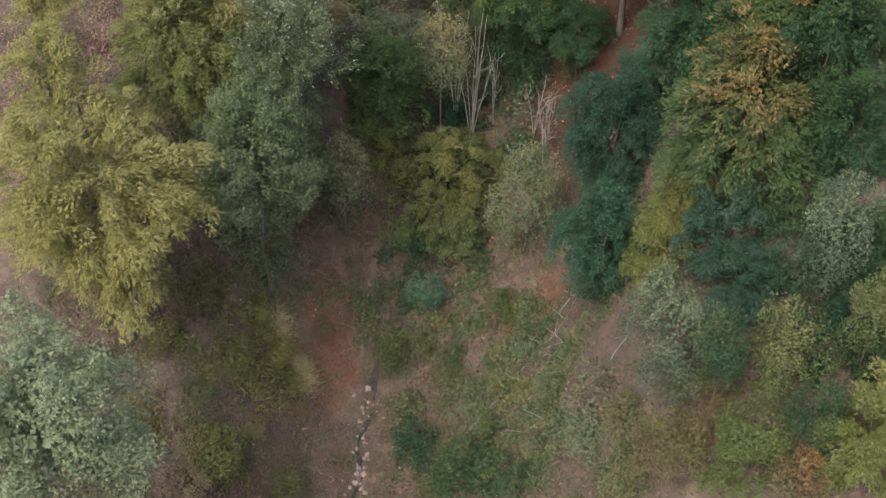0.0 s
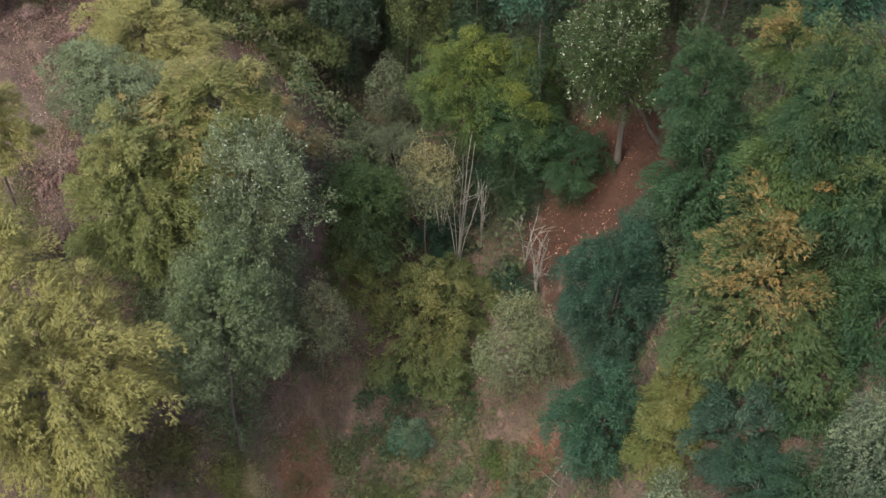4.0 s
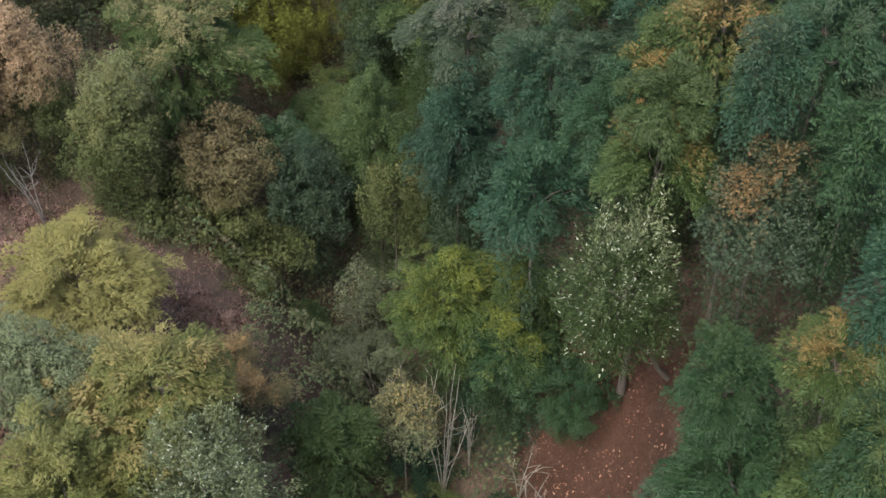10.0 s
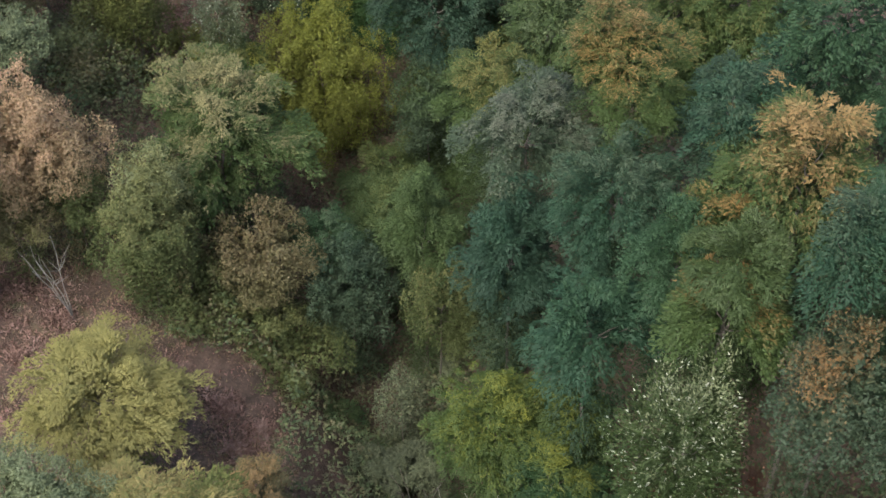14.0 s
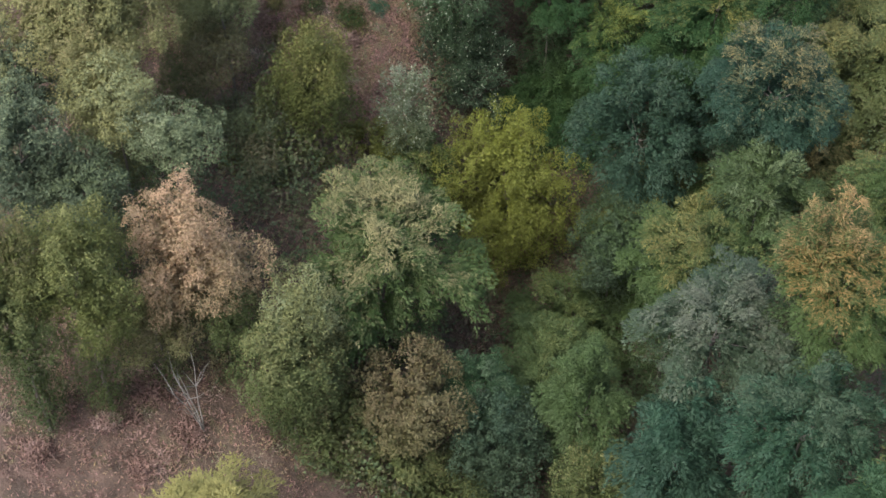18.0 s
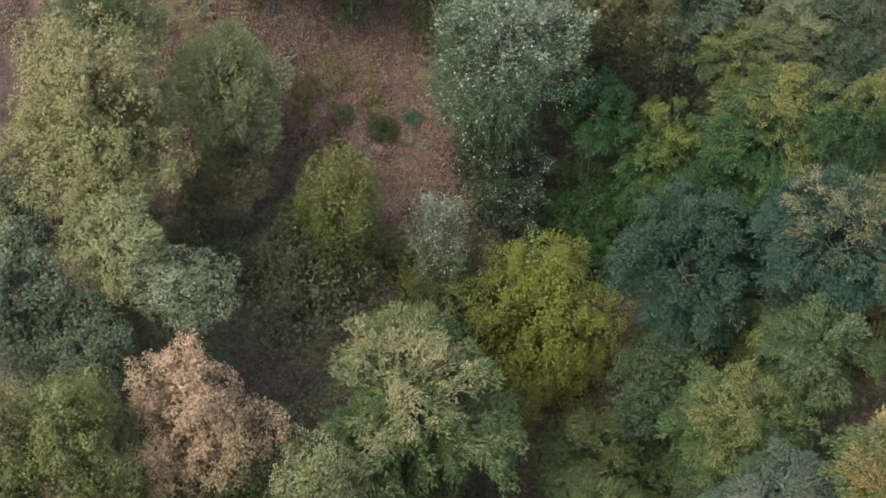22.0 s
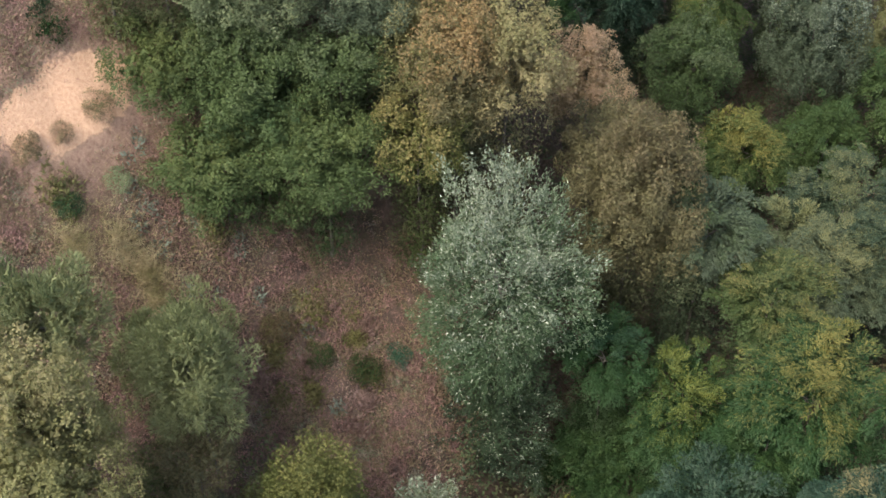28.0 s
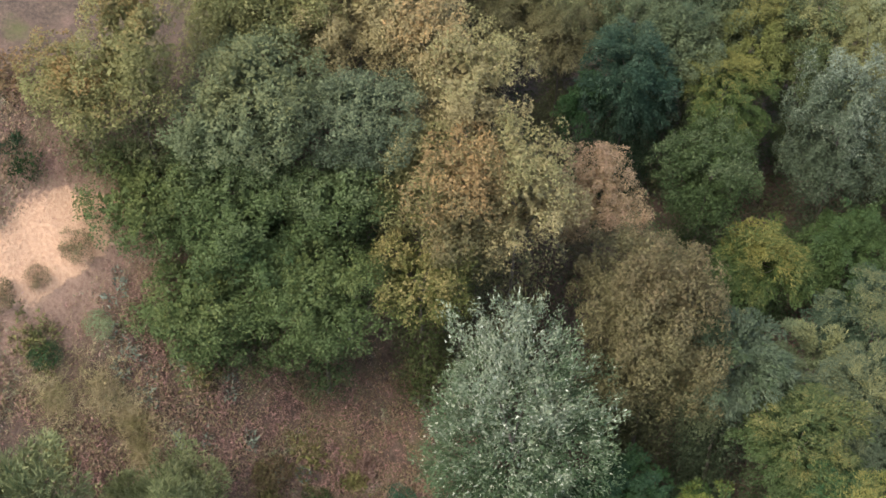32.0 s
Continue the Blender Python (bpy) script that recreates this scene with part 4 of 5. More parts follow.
tree("S", 3.13, 30.71, -9.30, 1.26, 0.92, GREEN, OLIVED, 0.4, "low green brambles on the bank")
tree("S", 6.65, 28.00, -3.42, 1.13, 0.82, BROWNO, OLIVED, 0.4, "low withered olive shrub on the bank")
tree("S", -0.03, 32.77, -12.47, 1.09, 1.09, OLIVED, GREEN, 0.4, "low dark green shrub by the stream")
tree("S", -8.36, 34.23, -10.60, 0.85, 0.42, BROWNO, OLIVE, 0.4, "low brownish shrub on the heath")
tree("S", -6.70, 36.10, -12.09, 0.61, 0.38, BROWN, BROWNO, 0.4, "low brown shrub on the heath")
tree("O", -15.34, 92.35, 6.06, 1.91, 1.56, OLIVES, TANP, 0.4, "olive oak crown between green and tan oaks")
tree("S", -13.31, 75.22, -7.39, 1.66, 1.03, BROWNO, OLIVED, 0.4, "brownish withered thicket below the clearing")
tree("S", 5.70, 56.54, -7.10, 1.04, 1.29, OLIVEG, GREEN, 0.4, "olive green leafy bush among the taller trees")
tree("B", 15.26, 42.47, 5.54, 1.68, 2.15, OLIVEG, OCHRE, 0.3, "olive green leafy bush among the taller trees")
tree("B", 16.08, 40.59, 7.16, 2.64, 2.77, OLIVEG, OCHRE, 0.3, "olive green young beech among the taller trees")
tree("S", 5.58, 55.45, -7.57, 1.04, 1.17, OLIVEG, GREEN, 0.4, "olive green leafy bush among the taller trees")
tree("B", 13.87, 41.55, 4.77, 1.68, 1.94, OLIVEG, OCHRE, 0.3, "olive green leafy bush among the taller trees")
tree("S", 3.61, 50.87, -11.26, 1.04, 1.04, TEALD, GREEN, 0.4, "dark teal leafy bush among the taller trees")
tree("D", 8.60, 36.59, 0.37, 1.68, 2.06, OLIVE, OCHRE, 0.3, "olive leafy bush among the taller trees")
tree("B", 15.66, 33.73, 3.03, 1.68, 2.04, GREEN, OLIVE, 0.3, "green leafy bush among the taller trees")
tree("D", 8.13, 35.13, -0.59, 1.68, 2.13, OLIVE, OCHRE, 0.3, "olive leafy bush among the taller trees")
tree("B", 14.18, 33.10, 2.31, 1.68, 2.02, GREEN, OLIVE, 0.3, "green leafy bush among the taller trees")
tree("B", 15.20, 29.00, 1.24, 1.68, 2.01, GREEN, OLIVE, 0.3, "green leafy bush among the taller trees")
tree("S", 6.47, 29.87, -2.90, 1.04, 1.07, BROWNO, OLIVED, 0.4, "autumn-tinted leafy bush among the taller trees")
tree("D", 9.23, 29.22, -1.21, 1.68, 1.71, BROWN, OLIVE, 0.5, "autumn-tinted leafy bush among the taller trees")
tree("S", 6.55, 27.18, -3.35, 1.04, 1.29, BROWNO, OLIVED, 0.4, "autumn-tinted leafy bush among the taller trees")
tree("D", 10.31, 26.40, -1.23, 1.68, 2.17, OLIVED, OLIVE, 0.5, "dark olive leafy bush among the taller trees")
tree("B", 15.28, 42.70, 9.19, 2.60, 2.63, OLIVEG, OCHRE, 0.3, "olive green young beech among the taller trees")
tree("B", 15.30, 32.24, 2.45, 1.68, 1.76, GREEN, OLIVE, 0.3, "green leafy bush among the taller trees")
tree("D", 0.84, 54.26, -12.87, 1.68, 1.94, TEALD, GREEN, 0.4, "dark teal leafy bush among the taller trees")
tree("D", -4.10, 49.15, -9.07, 1.68, 1.89, OLIVE, GREEN, 0.4, "olive leafy bush among the taller trees")
tree("B", 12.57, 34.97, 2.09, 1.68, 2.01, GREEN, OLIVE, 0.3, "green leafy bush among the taller trees")
tree("B", 14.36, 50.98, 9.76, 2.97, 3.43, TEALG, SAGED, 0.4, "blue-green young beech among the taller trees")
tree("S", 4.08, 49.35, -10.33, 1.04, 1.14, TEALD, GREEN, 0.4, "dark teal leafy bush among the taller trees")
tree("B", 4.46, 56.39, -3.17, 1.60, 1.62, OLIVEG, YGREEN, 0.4, "olive green young beech among the taller trees")
tree("D", -2.08, 59.49, -12.68, 1.68, 2.00, GREYD, GREY, 0.4, "grey-green leafy bush among the taller trees")
tree("D", -0.23, 53.46, -12.34, 1.68, 1.81, TEALD, GREEN, 0.4, "dark teal leafy bush among the taller trees")
tree("D", 8.49, 43.93, -0.34, 2.14, 2.31, TEAL, GREY, 0.35, "blue-green young leafy tree among the taller trees")
tree("S", 3.89, 48.43, -10.45, 1.04, 1.04, TEALD, GREEN, 0.4, "dark teal leafy bush among the taller trees")
tree("B", 14.68, 54.13, 13.46, 2.92, 3.77, TEALG, SAGED, 0.4, "blue-green young beech among the taller trees")
tree("D", -0.28, 62.77, -12.11, 2.19, 2.34, GREYD, GREY, 0.4, "grey-green leafy bush among the taller trees")
tree("B", 9.59, 69.64, 2.10, 2.07, 2.32, OLIVEG, OCHRE, 0.3, "olive green young beech among the taller trees")
tree("D", 1.64, 64.18, -8.08, 2.58, 3.04, OLIVED, OCHRE, 0.3, "dark olive young leafy tree among the taller trees")
tree("D", -2.93, 58.77, -11.89, 1.68, 1.74, GREYD, GREY, 0.4, "grey-green leafy bush among the taller trees")
tree("D", -1.69, 57.09, -11.14, 2.05, 2.60, GREYD, GREY, 0.4, "grey-green young leafy tree among the taller trees")
tree("B", 8.35, 71.10, 3.35, 2.33, 2.85, OLIVEG, OCHRE, 0.3, "olive green young beech among the taller trees")
tree("B", 11.17, 71.31, 3.74, 2.87, 3.14, OLIVEG, OCHRE, 0.3, "olive green young beech among the taller trees")
tree("D", 12.41, 62.82, 11.65, 2.27, 2.35, TEALG, GREYT, 0.4, "blue-green young leafy tree among the taller trees")
tree("D", -3.28, 57.07, -10.28, 1.68, 2.13, GREYD, GREY, 0.4, "grey-green leafy bush among the taller trees")
tree("B", 6.76, 83.03, -3.94, 2.93, 3.78, OLIVED, OCHRE, 0.3, "dark olive young beech among the taller trees")
tree("B", 10.00, 82.46, -3.42, 2.26, 2.50, OLIVED, OCHRE, 0.3, "dark olive leafy bush among the taller trees")
tree("B", 11.35, 80.71, -1.74, 1.68, 1.80, OLIVED, OCHRE, 0.3, "dark olive leafy bush among the taller trees")
tree("B", 14.11, 79.00, 0.15, 1.68, 2.00, OLIVED, OCHRE, 0.3, "dark olive leafy bush among the taller trees")
tree("S", -1.10, 60.99, -12.27, 1.11, 1.19, GREYD, GREY, 0.4, "grey-green leafy bush among the taller trees")
tree("B", 9.21, 84.04, -1.68, 2.16, 2.65, OLIVED, OCHRE, 0.3, "dark olive young beech among the taller trees")
tree("S", -11.53, 81.19, -9.17, 1.04, 1.30, POPLARG, SAGE, 0.3, "autumn-tinted leafy bush among the taller trees")
tree("D", 7.54, 93.83, -4.98, 2.09, 2.59, GREYT, OCHRE, 0.35, "grey-green young leafy tree among the taller trees")
tree("B", 7.10, 88.33, -3.12, 2.97, 3.29, OLIVED, OCHRE, 0.3, "dark olive young beech among the taller trees")
tree("D", -0.34, 80.16, -11.43, 2.99, 3.66, OLIVEG, OCHRE, 0.45, "olive green young leafy tree among the taller trees")
tree("B", -6.29, 87.61, -11.25, 2.18, 2.74, GREENB, OLIVEG, 0.4, "grey-green young beech among the taller trees")
tree("D", -10.90, 78.41, -7.80, 1.81, 1.89, OLIVEG, OCHRE, 0.5, "olive green young leafy tree among the taller trees")
tree("D", 5.68, 102.93, -6.85, 2.56, 2.89, OLIVEG, GREEN, 0.4, "olive green young leafy tree among the taller trees")
tree("D", 3.89, 105.31, -3.95, 2.22, 2.84, OLIVEG, GREEN, 0.4, "olive green young leafy tree among the taller trees")
tree("B", -7.21, 85.93, -12.39, 2.21, 2.63, GREENB, OLIVEG, 0.4, "grey-green leafy bush among the taller trees")
tree("D", -11.51, 76.80, -8.50, 1.29, 1.60, OLIVEG, OCHRE, 0.5, "olive green leafy bush among the taller trees")
tree("D", 1.67, 109.97, -4.37, 2.93, 3.79, OLIVES, SAGE, 0.4, "olive young leafy tree among the taller trees")
tree("B", -4.72, 86.52, -12.30, 2.65, 3.38, GREENB, OLIVEG, 0.4, "grey-green young beech among the taller trees")
tree("O", -22.32, 94.19, 10.09, 1.20, 1.34, OLIVES, GREENO, 0.4, "olive young oak among the taller trees")
tree("O", -21.59, 95.29, 9.36, 2.89, 3.42, OLIVES, GREENO, 0.4, "olive young oak among the taller trees")
tree("O", -19.10, 96.64, 9.04, 2.48, 2.66, TANP, OCHRE, 0.3, "autumn-tinted young oak among the taller trees")
tree("O", -16.82, 97.31, 8.92, 2.57, 2.65, TANP, OCHRE, 0.3, "autumn-tinted young oak among the taller trees")
tree("D", -16.66, 109.66, -1.31, 2.77, 3.01, BROWNO, OLIVED, 0.4, "autumn-tinted young leafy tree among the taller trees")
tree("D", -13.66, 110.33, -1.24, 2.86, 3.11, BROWNO, OLIVED, 0.4, "autumn-tinted young leafy tree among the taller trees")
tree("O", -10.18, 110.31, -1.37, 2.49, 3.13, SAGEG, TEALD, 0.4, "grey-green young oak among the taller trees")
tree("O", -7.38, 111.92, -2.03, 2.28, 2.50, SAGEG, TEALD, 0.4, "grey-green young oak among the taller trees")
tree("O", -5.58, 112.31, -1.93, 2.64, 3.28, SAGEG, TEALD, 0.4, "grey-green young oak among the taller trees")
tree("D", -2.15, 112.79, -1.35, 2.80, 3.55, OLIVES, SAGE, 0.4, "olive young leafy tree among the taller trees")
tree("D", 1.05, 112.54, -0.71, 2.21, 2.39, OLIVES, SAGE, 0.4, "olive young leafy tree among the taller trees")


# ---- loose ground cover ----
def on_ground(x, y, lift=0.0):
    return np.stack([x, y, rough(x, y) + lift], -1)


def ground_cover(name, label, material, seed, count, box, length, width, upright, clumps):
    """Blades or leaves strewn in patches over the ground within the box x0, x1, y0, y1."""
    rng = np.random.default_rng(seed)
    cx, cy = rng.uniform(box[0], box[1], clumps), rng.uniform(box[2], box[3], clumps)
    own = rng.integers(0, clumps, count)
    x, y = cx[own] + rng.normal(0, .3, count), cy[own] + rng.normal(0, .3, count)
    sand = ((x + 27) * .55 + (y - 86.7) * .83) ** 2 / 11 + ((y - 86.7) * .55 - (x + 27) * .83) ** 2 / 1.5 < 1.1
    keep = ~sand | (rng.random(count) < .03)
    x, y, own = x[keep], y[keep], own[keep]
    count = len(x)
    p = on_ground(x, y, .01)
    along = rng.normal(size=(count, 3)) * (1, 1, .35) + (0, 0, upright)
    normal = rng.normal(size=(count, 3)) + (0, 0, 1.5 * (1 - min(upright, 1)))
    ln = rng.uniform(length[0], length[1], count) * rng.uniform(.6, 1.3, clumps)[own]
    me = leaf_blades(name, p, along, normal, ln, ln * width)
    me.materials.append(material)
    tagged(new(name, me), label, "ground cover", kind="stuff")


def scrub(label, seed, count, box, tall, material, holes):
    """Knee-high heather, bracken and bramble in rounded cushions over a stretch of open ground."""
    rng = np.random.default_rng(seed)
    clumps = count // 42
    cx, cy = rng.uniform(box[0], box[1], clumps), rng.uniform(box[2], box[3], clumps)
    patch = np.sin(.7 * cx + 1.9 * np.sin(.45 * cy)) * np.sin(.8 * cy + 1.5 * np.sin(.6 * cx))
    high = np.clip(.25 + .6 * patch + rng.normal(0, .2, clumps), 0, 1) * tall
    for hx, hy, hr in holes:
        high[(cx - hx) ** 2 + (cy - hy) ** 2 < hr ** 2] = 0
    keep = np.flatnonzero(high > .12)
    own = keep[rng.integers(0, len(keep), count)]
    q = unit(rng.normal(size=(count, 3)) + (0, 0, .4))
    r = rng.uniform(.25, .55, clumps)[own]
    x, y = cx[own] + q[:, 0] * r, cy[own] + q[:, 1] * r
    p = on_ground(x, y) + np.stack([0 * x, 0 * x, high[own] * np.maximum(q[:, 2], .05) * rng.uniform(.5, 1, count)], -1)
    ln = rng.uniform(.07, .17, count)
    me = leaf_blades("scrub", p, rng.normal(size=(count, 3)) + .6 * q + (0, 0, .5), q + rng.normal(0, .5, (count, 3)), ln, ln * .32)
    me.materials.append(material)
    tagged(new("scrub", me), label, "undergrowth", kind="stuff")


def patches(name, label, material, seed, spots, each, tall, length, width, lean=.6):
    """Plants of one kind that grow in spots x, y, radius, densest and tallest in the middle of a spot."""
    rng = np.random.default_rng(seed)
    sx, sy, sr = (np.repeat(v, each) for v in np.array(spots, float).T)
    n = len(sx)
    tuft = rng.integers(0, max(each // 30, 1), n) + 1000 * np.repeat(np.arange(len(spots)), each)
    u, own = np.unique(tuft, return_inverse=True)
    dist, ang = np.minimum(np.abs(rng.normal(0, .55, len(u))), 1.4)[own] * sr, rng.uniform(0, 6.283, len(u))[own]
    q = unit(rng.normal(size=(n, 3)) + (0, 0, .5))
    x, y = sx + dist * np.cos(ang) + .25 * q[:, 0], sy + dist * np.sin(ang) + .25 * q[:, 1]
    high = tall * np.clip(1.1 - dist / (1.5 * sr), .15, 1) * rng.uniform(.4, 1.2, len(u))[own]
    p = on_ground(x, y) + np.stack([0 * x, 0 * x, high * np.maximum(q[:, 2], .03)], -1)
    ln = rng.uniform(length[0], length[1], n)
    me = leaf_blades(name, p, rng.normal(size=(n, 3)) * (1, 1, .4) + .5 * q + (0, 0, lean), q + rng.normal(0, .5, (n, 3)), ln, ln * width)
    me.materials.append(material)
    tagged(new(name, me), label, "undergrowth", kind="stuff")


scrub("knee-high brown and olive brambles on the gully sides", 41, 170000, (-17, 12, 26, 47), .75, BRAMBLE, [(-3.9, 36, 1.1), (-5.8, 39.6, 1.1), (4.6, 41, 1.5)])
scrub("knee-high mauve-brown heather on the steep bank", 42, 130000, (-31, -11, 79, 91), .5, SCRUB, [(-27.6, 85.4, 1.3), (-26.6, 87.2, 1.4), (-25.8, 88.6, 1.1)])
scrub("knee-high brown scrub in an opening of the wood", 43, 90000, (-28, -6, 42, 80), .6, SCRUB, [])
ground_cover("heather", "dry reddish-brown heather and grass over the bank", HEATH, 11, 70000, (-31, -11, 79, 91), (.07, .18), .2, .8, 5200)
ground_cover("heather", "brown heather and bracken on the gully sides", BRAMBLE, 12, 36000, (-16, 11, 26, 47), (.1, .34), .22, .7, 4600)
ground_cover("heather", "brown heather in an opening of the wood", HEATH, 13, 40000, (-28, -6, 42, 80), (.07, .2), .2, .8, 6000)
ground_cover("fallen_leaves", "pale pink and orange leaves fallen on bare red soil", FALLEN, 14, 2400, (4, 11, 46, 57), (.06, .14), .65, .05, 700)
ground_cover("fallen_leaves", "dry leaves fallen along the gully sides", FALLEN, 15, 1300, (-10, 8, 30, 46), (.08, .16), .6, .05, 600)
patches("brambles", "low green brambles over the gully bank", GREENERY, 51,
        [(1.6, 33.7, 1.5), (3.3, 34.6, 1.0), (3.6, 31.4, 1.4), (-2.4, 40.9, 1.0), (-1.3, 35.3, 1.1), (2.2, 38.5, .8), (4.2, 38.9, .7), (-1.6, 43.2, 1.3), (1.3, 41.1, .7), (6.3, 28.4, 1.2), (-1.9, 37.6, .9), (0.6, 37.2, 1.2), (2.6, 36.4, 1.4), (4.9, 36.2, 1.3), (3.4, 40.6, 1.2), (0.2, 34.2, 1.1), (-3.6, 42.2, 1.4), (-0.4, 41.8, 1.5), (1.2, 43.4, 1.5), (4.4, 32.8, 1.5)], 2200, .55, (.1, .22), .5)
patches("grass", "olive and ochre grass patches on the gully side", OLIVE_GRASS, 52,
        [(-7.7, 38.8, 1.5), (-10, 39.6, 1.3), (-9.5, 32.7, 1.4), (-8.3, 36.4, 1.2), (-11.6, 37.1, 1.0), (-6.9, 37.4, .8), (-12.3, 32.9, 1.3), (2.9, 36.4, .9)], 2200, .45, (.12, .3), .3)
patches("dry_grass", "tall dry ochre grass leaning on the bank", DRY_GRASS, 53, [(-24.4, 84.2, 1.3), (-25.6, 83.2, 1.2), (-23.4, 83.9, .9), (-22.8, 83.2, .6), (-6.6, 38.1, .7), (-7.4, 39.2, .8)], 3000, .45, (.25, .6), .035, .45)
patches("blue_grey_plants", "blue-grey leafy herbs scattered over the heath", BLUE_LEAF, 54,
        [(-24.7, 86.5, .5), (-24.2, 86.0, .4), (-23.6, 85.6, .5), (-22.6, 86.4, .5), (-24.0, 85.0, .4), (-23.1, 84.9, .35), (-20.0, 85.6, .4), (-21.1, 85.0, .4), (-19.0, 85.4, .3), (-20.9, 86.4, .4), (-18.2, 85.8, .3), (-16.2, 83.4, .4), (-24.6, 87.2, .3), (-22.0, 84.4, .3)], 70, .3, (.12, .26), .5)
patches("grass", "olive grass patches on the heath bank", OLIVE_GRASS, 55,
        [(-26.4, 84.3, .7), (-21.9, 86.6, .8), (-18.2, 86.4, .9), (-19.0, 84.2, .7), (-17.4, 83.6, .6), (-21.0, 83.4, .7), (-16.4, 86.4, .8), (-15.6, 85.2, .6), (-18.4, 82.8, .7), (-25.3, 81.8, .9)], 700, .35, (.12, .28), .35)
patches("heather", "red-brown heather and bare twigs on the bank", RED_HEATH, 56,
        [(-15.9, 85.6, .8), (-15.4, 84.2, .7), (-16.2, 86.8, .7), (-22.4, 83.4, .9), (-21.2, 82.4, .9), (-19.4, 83.3, .8), (-17.8, 84.6, .7), (-22.5, 87.3, .7), (-15.2, 82.8, .9)], 1000, .35, (.1, .25), .3)
patches("heather", "red-brown heather and bracken in the opening", RED_HEATH, 57,
        [(-18.4, 60.5, 1.8), (-22, 61.5, 1.8), (-15.6, 61.4, 1.5), (-20.2, 58.6, 1.8), (-16.6, 59.0, 1.6), (-24.2, 60, 1.6), (-17.6, 62.6, 1.4), (-8, 56.3, 1.2), (-8.9, 58.2, 1.2), (-7.4, 57.4, .9), (-16.2, 50.4, 1.3), (-14.8, 51.6, 1.0)], 1700, .4, (.1, .25), .3)


def understorey():
    """Low shrubs, saplings and brambles that close the floor of the wood."""
    rng = np.random.default_rng(21)
    n = 190000
    x, y = rng.uniform(-24, 14.5, n), rng.uniform(42, 112, n)
    d = x - table(y, GULLY_X)
    red = (x > 4.2) & (x < 9.5) & (y > 48) & (y < 55)
    mouth = (y < 50) & (x < 6)
    heath = ((x < -11.5) & ((y < 64) | ((y > 77 + .25 * (x + 16)) & (y < 92)))) | ((x < -6.5) & (y > 53.5) & (y < 60.5))
    keep = ~(red | mouth | heath)
    x, y, d = x[keep], y[keep], d[keep]
    swell = .5 + .5 * np.sin(.9 * x + 1.7 * np.sin(.5 * y)) * np.sin(.8 * y + 1.3 * np.sin(.7 * x))
    high = (.5 + 2.6 * swell) * (.5 + .5 * np.clip(np.abs(d) / 4, 0, 1))
    k = len(x)
    p = np.stack([x, y, rough(x, y) + high * (1 - .6 * rng.random(k) ** 2)], -1)
    ln = rng.uniform(.1, .19, k)
    me = leaf_blades("understorey", p, rng.normal(size=(k, 3)) * (1, 1, .5), rng.normal(0, .5, (k, 3)) + (0, 0, 1), ln, ln * .75)
    me.materials.append(UNDER)
    tagged(new("understorey", me), "dark green brambles and saplings under the trees", "undergrowth", kind="stuff")


understorey()


# ---- bare saplings, fallen poles, stones and the stream ----
def sapling(x, y, stems, height, spread_, label, seed, material=None):
    """A bare many-stemmed sapling; each stem carries a few twigs."""
    rng = random.Random(seed)
    foot = float(rough(x, y))
    root = new("bare_sapling", None)
    root.matrix_basis = pose(x, y, foot - .1)
    tagged(root, label, "sapling", "bare saplings of the gully")
    for k in range(stems):
        a, lean, tall = rng.uniform(0, 6.28), rng.uniform(.25, 1) * spread_, height * rng.uniform(.7, 1.05)
        pts = [(lean * math.cos(a) * s ** 1.3 + rng.uniform(-.06, .06) * s, lean * math.sin(a) * s ** 1.3 + rng.uniform(-.06, .06) * s, tall * s) for s in (0, .2, .4, .6, .8, 1)]
        stem = part("stem", tube("stem", pts, [.03 * (1.05 - .7 * s) for s in (0, .2, .4, .6, .8, 1)], 6, material or PALE_BARK), root)
        for j in range(4):
            s = rng.uniform(.4, .95)
            base = Vector(pts[min(4, int(s * 5))])
            tip = base + Vector((rng.uniform(-.8, .8), rng.uniform(-.8, .8), rng.uniform(.5, 1.3)))
            part("twig", tube("twig", [base, (base + tip) / 2 + Vector((rng.uniform(-.1, .1), rng.uniform(-.1, .1), .05)), tip], [.018, .012, .006], 4, material or PALE_BARK), stem)
    return root


sapling(1.2, 52.6, 8, 8.6, 1.2, "pale bare sapling with many thin upright stems", 1)
sapling(0.4, 54.0, 5, 8.2, .9, "pale bare sapling with thin upright stems", 2)
sapling(2.3, 53.4, 3, 5.2, 0.9, "thin grey sapling beside dark undergrowth", 3)
sapling(4.6, 49.0, 6, 4.8, 0.5, "pale bare sapling at the foot of red slope", 4)
sapling(4.2, 51.2, 3, 4.0, 0.8, "thin grey sapling beside the red slope", 5)
sapling(-1.4, 56.2, 4, 5.0, 1.3, "brownish bare sapling under dark trees", 6, BARK)
sapling(5.6, 38.2, 6, 2.4, 1.5, "bleached dead shrub with spreading grey twigs", 7, DEAD_WOOD)
sapling(-17.6, 90.3, 5, 3.4, 1.6, "bare grey branches inside the green oak", 8, DEAD_WOOD)
sapling(-15.2, 61.6, 4, 4.6, 1.6, "bare grey branches under the pink oak", 9, DEAD_WOOD)


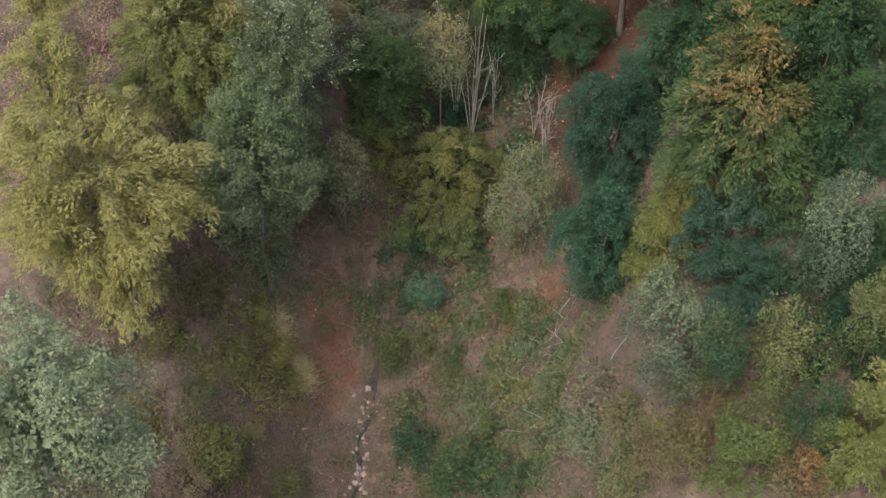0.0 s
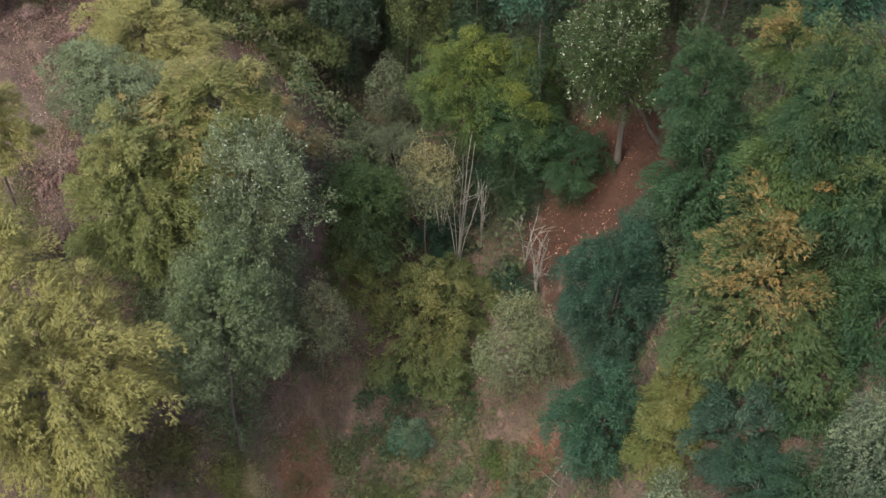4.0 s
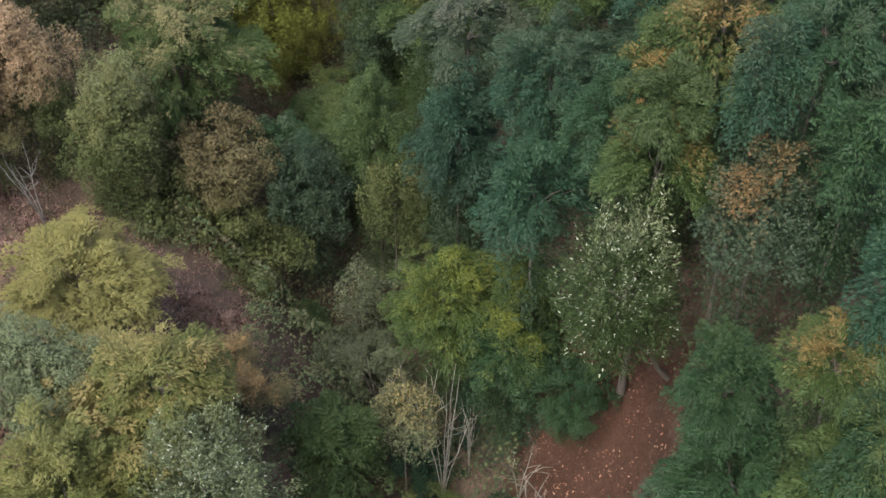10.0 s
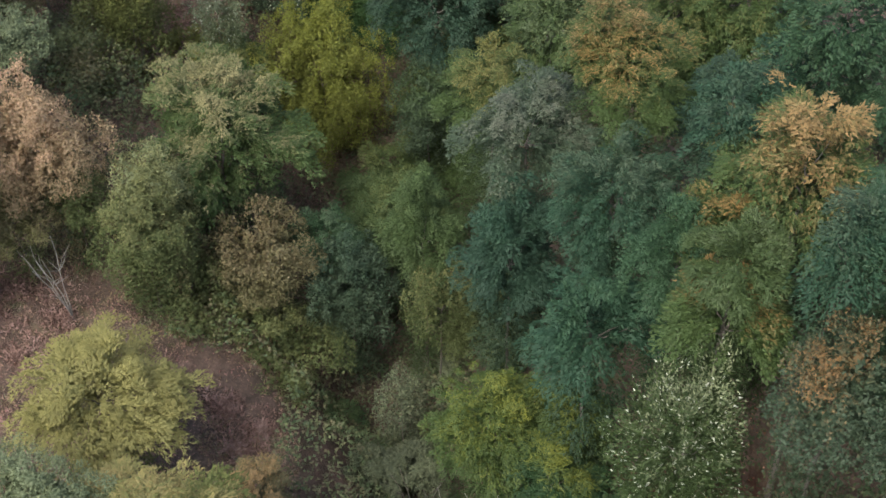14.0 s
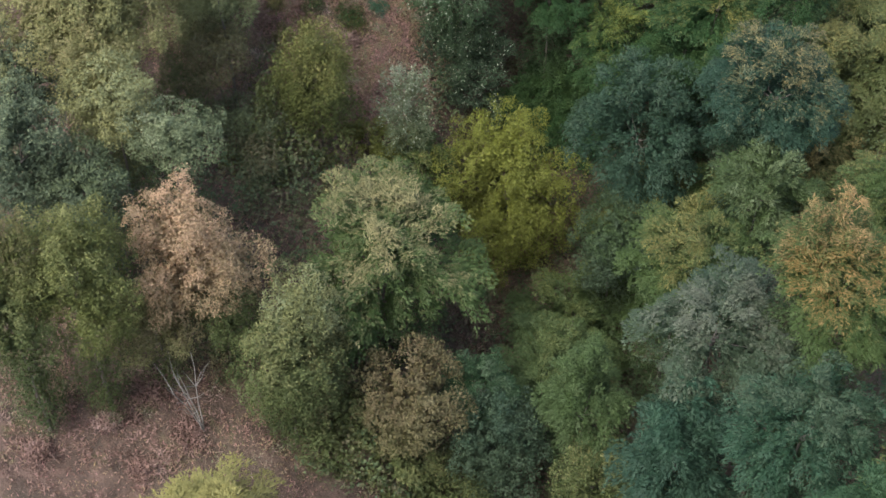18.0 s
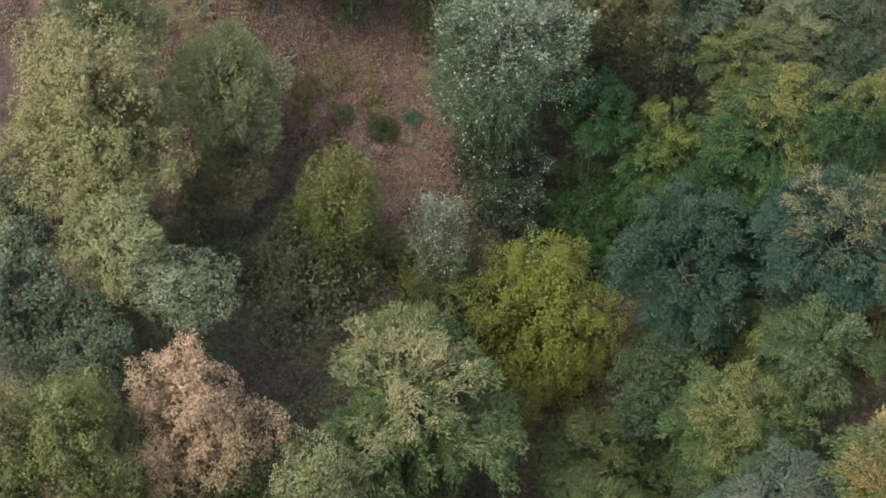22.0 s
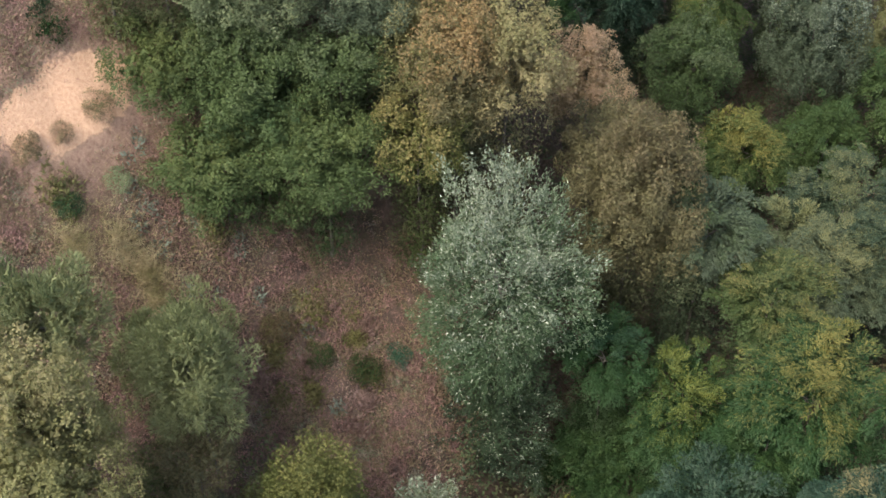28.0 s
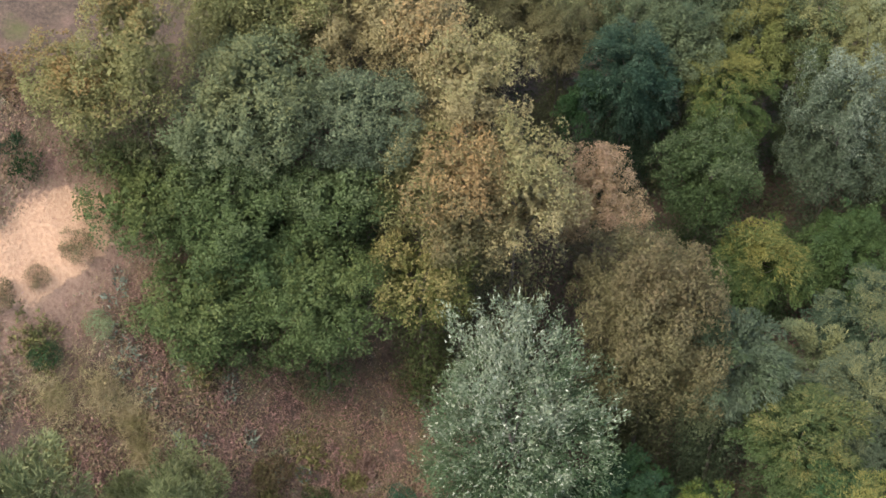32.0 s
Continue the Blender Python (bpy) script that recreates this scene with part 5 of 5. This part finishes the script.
def fallen_pole(x0, y0, x1, y1, thick, seed, label, wood=DEAD_WOOD):
    """A fallen thin trunk lying over the hummocks, with broken side branches."""
    rng = random.Random(seed)
    root = new("fallen_pole", None)
    root.matrix_basis = pose(x0, y0, float(rough(x0, y0)))
    tagged(root, label, "dead wood", "fallen poles on the bank")
    o = Vector((x0, y0, float(rough(x0, y0))))
    steps = [k / 7 for k in range(8)]
    pts = []
    for s in steps:
        x, y = x0 + (x1 - x0) * s + rng.uniform(-.06, .06), y0 + (y1 - y0) * s + rng.uniform(-.06, .06)
        pts.append(Vector((x, y, float(rough(x, y)) + thick * .8 + .03)) - o)
    trunk = part("trunk", tube("trunk", pts, [.48 * thick * (1 - .7 * s) for s in steps], 7, wood), root)
    for k in range(6):
        base = pts[rng.randrange(3, 8)]
        tip = base + Vector((rng.uniform(-.9, .4), rng.uniform(-.5, .7), rng.uniform(.05, .45)))
        part("branch", tube("branch", [base, base.lerp(tip, .5) + Vector((0, 0, .05)), tip], [.018, .012, .006], 5, wood), trunk)


POLE = "bleached fallen pole lying on the heath bank"
fallen_pole(4.9, 39.2, 7.4, 39.7, .06, 31, POLE)
fallen_pole(2.1, 35.9, 5.3, 37.1, .055, 32, POLE)
fallen_pole(0.8, 34.9, 3.6, 37.7, .07, 33, POLE)
fallen_pole(3.4, 35.4, 4.8, 35.1, .045, 34, POLE)
fallen_pole(1.4, 33.9, 3.9, 33.7, .05, 35, POLE)
fallen_pole(2.6, 36.9, 5.4, 38.6, .04, 36, POLE)
fallen_pole(6.2, 33.2, 7.6, 33.9, .045, 37, POLE)
fallen_pole(-4.6, 34.4, -3.1, 35.0, .05, 38, "dark broken branch across the stream bed", BARK)


def stone(x, y, size, seed):
    rng = random.Random(seed)
    bm = bmesh.new()
    bmesh.ops.create_icosphere(bm, subdivisions=2, radius=1)
    shape = Vector((rng.uniform(.8, 1.3), rng.uniform(.7, 1.1), rng.uniform(.5, .75)))
    for v in bm.verts:
        v.co *= 1 + .3 * noise.noise(v.co * 1.3 + Vector((seed, 0, 0)))
        v.co = Vector((v.co.x * shape.x, v.co.y * shape.y, v.co.z * shape.z)) * size
    me = bpy.data.meshes.new("stone")
    bm.to_mesh(me)
    bm.free()
    me.materials.append(STONE)
    ob = new("stone", me)
    ob.matrix_basis = pose(x, y, float(rough(x, y)) + .25 * size, rng.uniform(-15, 15), rng.uniform(-15, 15), rng.uniform(0, 360))
    tagged(ob, "pale weathered stone in the stream bed", "stone", "stones of the stream bed")


STONE = bark_material("pale_stone", (.12, .085, .068), (.34, .25, .205))
STONES = random.Random(5)
for i in range(64):
    s = i / 63
    yy = 38.6 - 6.6 * s + STONES.uniform(-.4, .4)
    xx = float(table(yy, GULLY_X)) - .35 + .5 * s + STONES.gauss(0, .3)
    stone(xx, yy, STONES.choice((.05, .06, .08, .1, .14)), i)


def stream():
    """A trickle of dark water along the bottom of the gully."""
    m, nt, bsdf, out = shader("stream_water")
    geo = nt.nodes.new("ShaderNodeNewGeometry")
    n = noise_tex(nt, geo.outputs["Position"], 6.0, 3.0)
    nt.links.new(ramp(nt, n, [(.35, (.015, .015, .014)), (.7, (.045, .042, .038))]), bsdf.inputs["Base Color"])
    bsdf.inputs["Roughness"].default_value = .5
    bsdf.inputs["Specular IOR Level"].default_value = .08
    bump = node(nt, "ShaderNodeBump", Strength=.3, Distance=.04)
    nt.links.new(n, bump.inputs["Height"])
    nt.links.new(bump.outputs[0], bsdf.inputs["Normal"])
    ys = np.linspace(24, 40.5, 60)
    mid = table(ys, GULLY_X) - .2 + .18 * np.sin(1.7 * ys)
    half = .15 + .08 * np.sin(2.9 * ys + 1)
    z = np.maximum(rough(mid, ys), np.maximum(rough(mid - half, ys), rough(mid + half, ys)) - .12) + .02
    v = np.concatenate([np.stack([mid - half, ys, z], -1), np.stack([mid + half, ys, z], -1)])
    i = np.arange(59)
    me = quick_mesh("stream", v, np.stack([i, i + 60, i + 61, i + 1], -1))
    me.materials.append(m)
    tagged(new("stream", me), "narrow dark stream along the gully bottom", "stream", kind="structure")


stream()
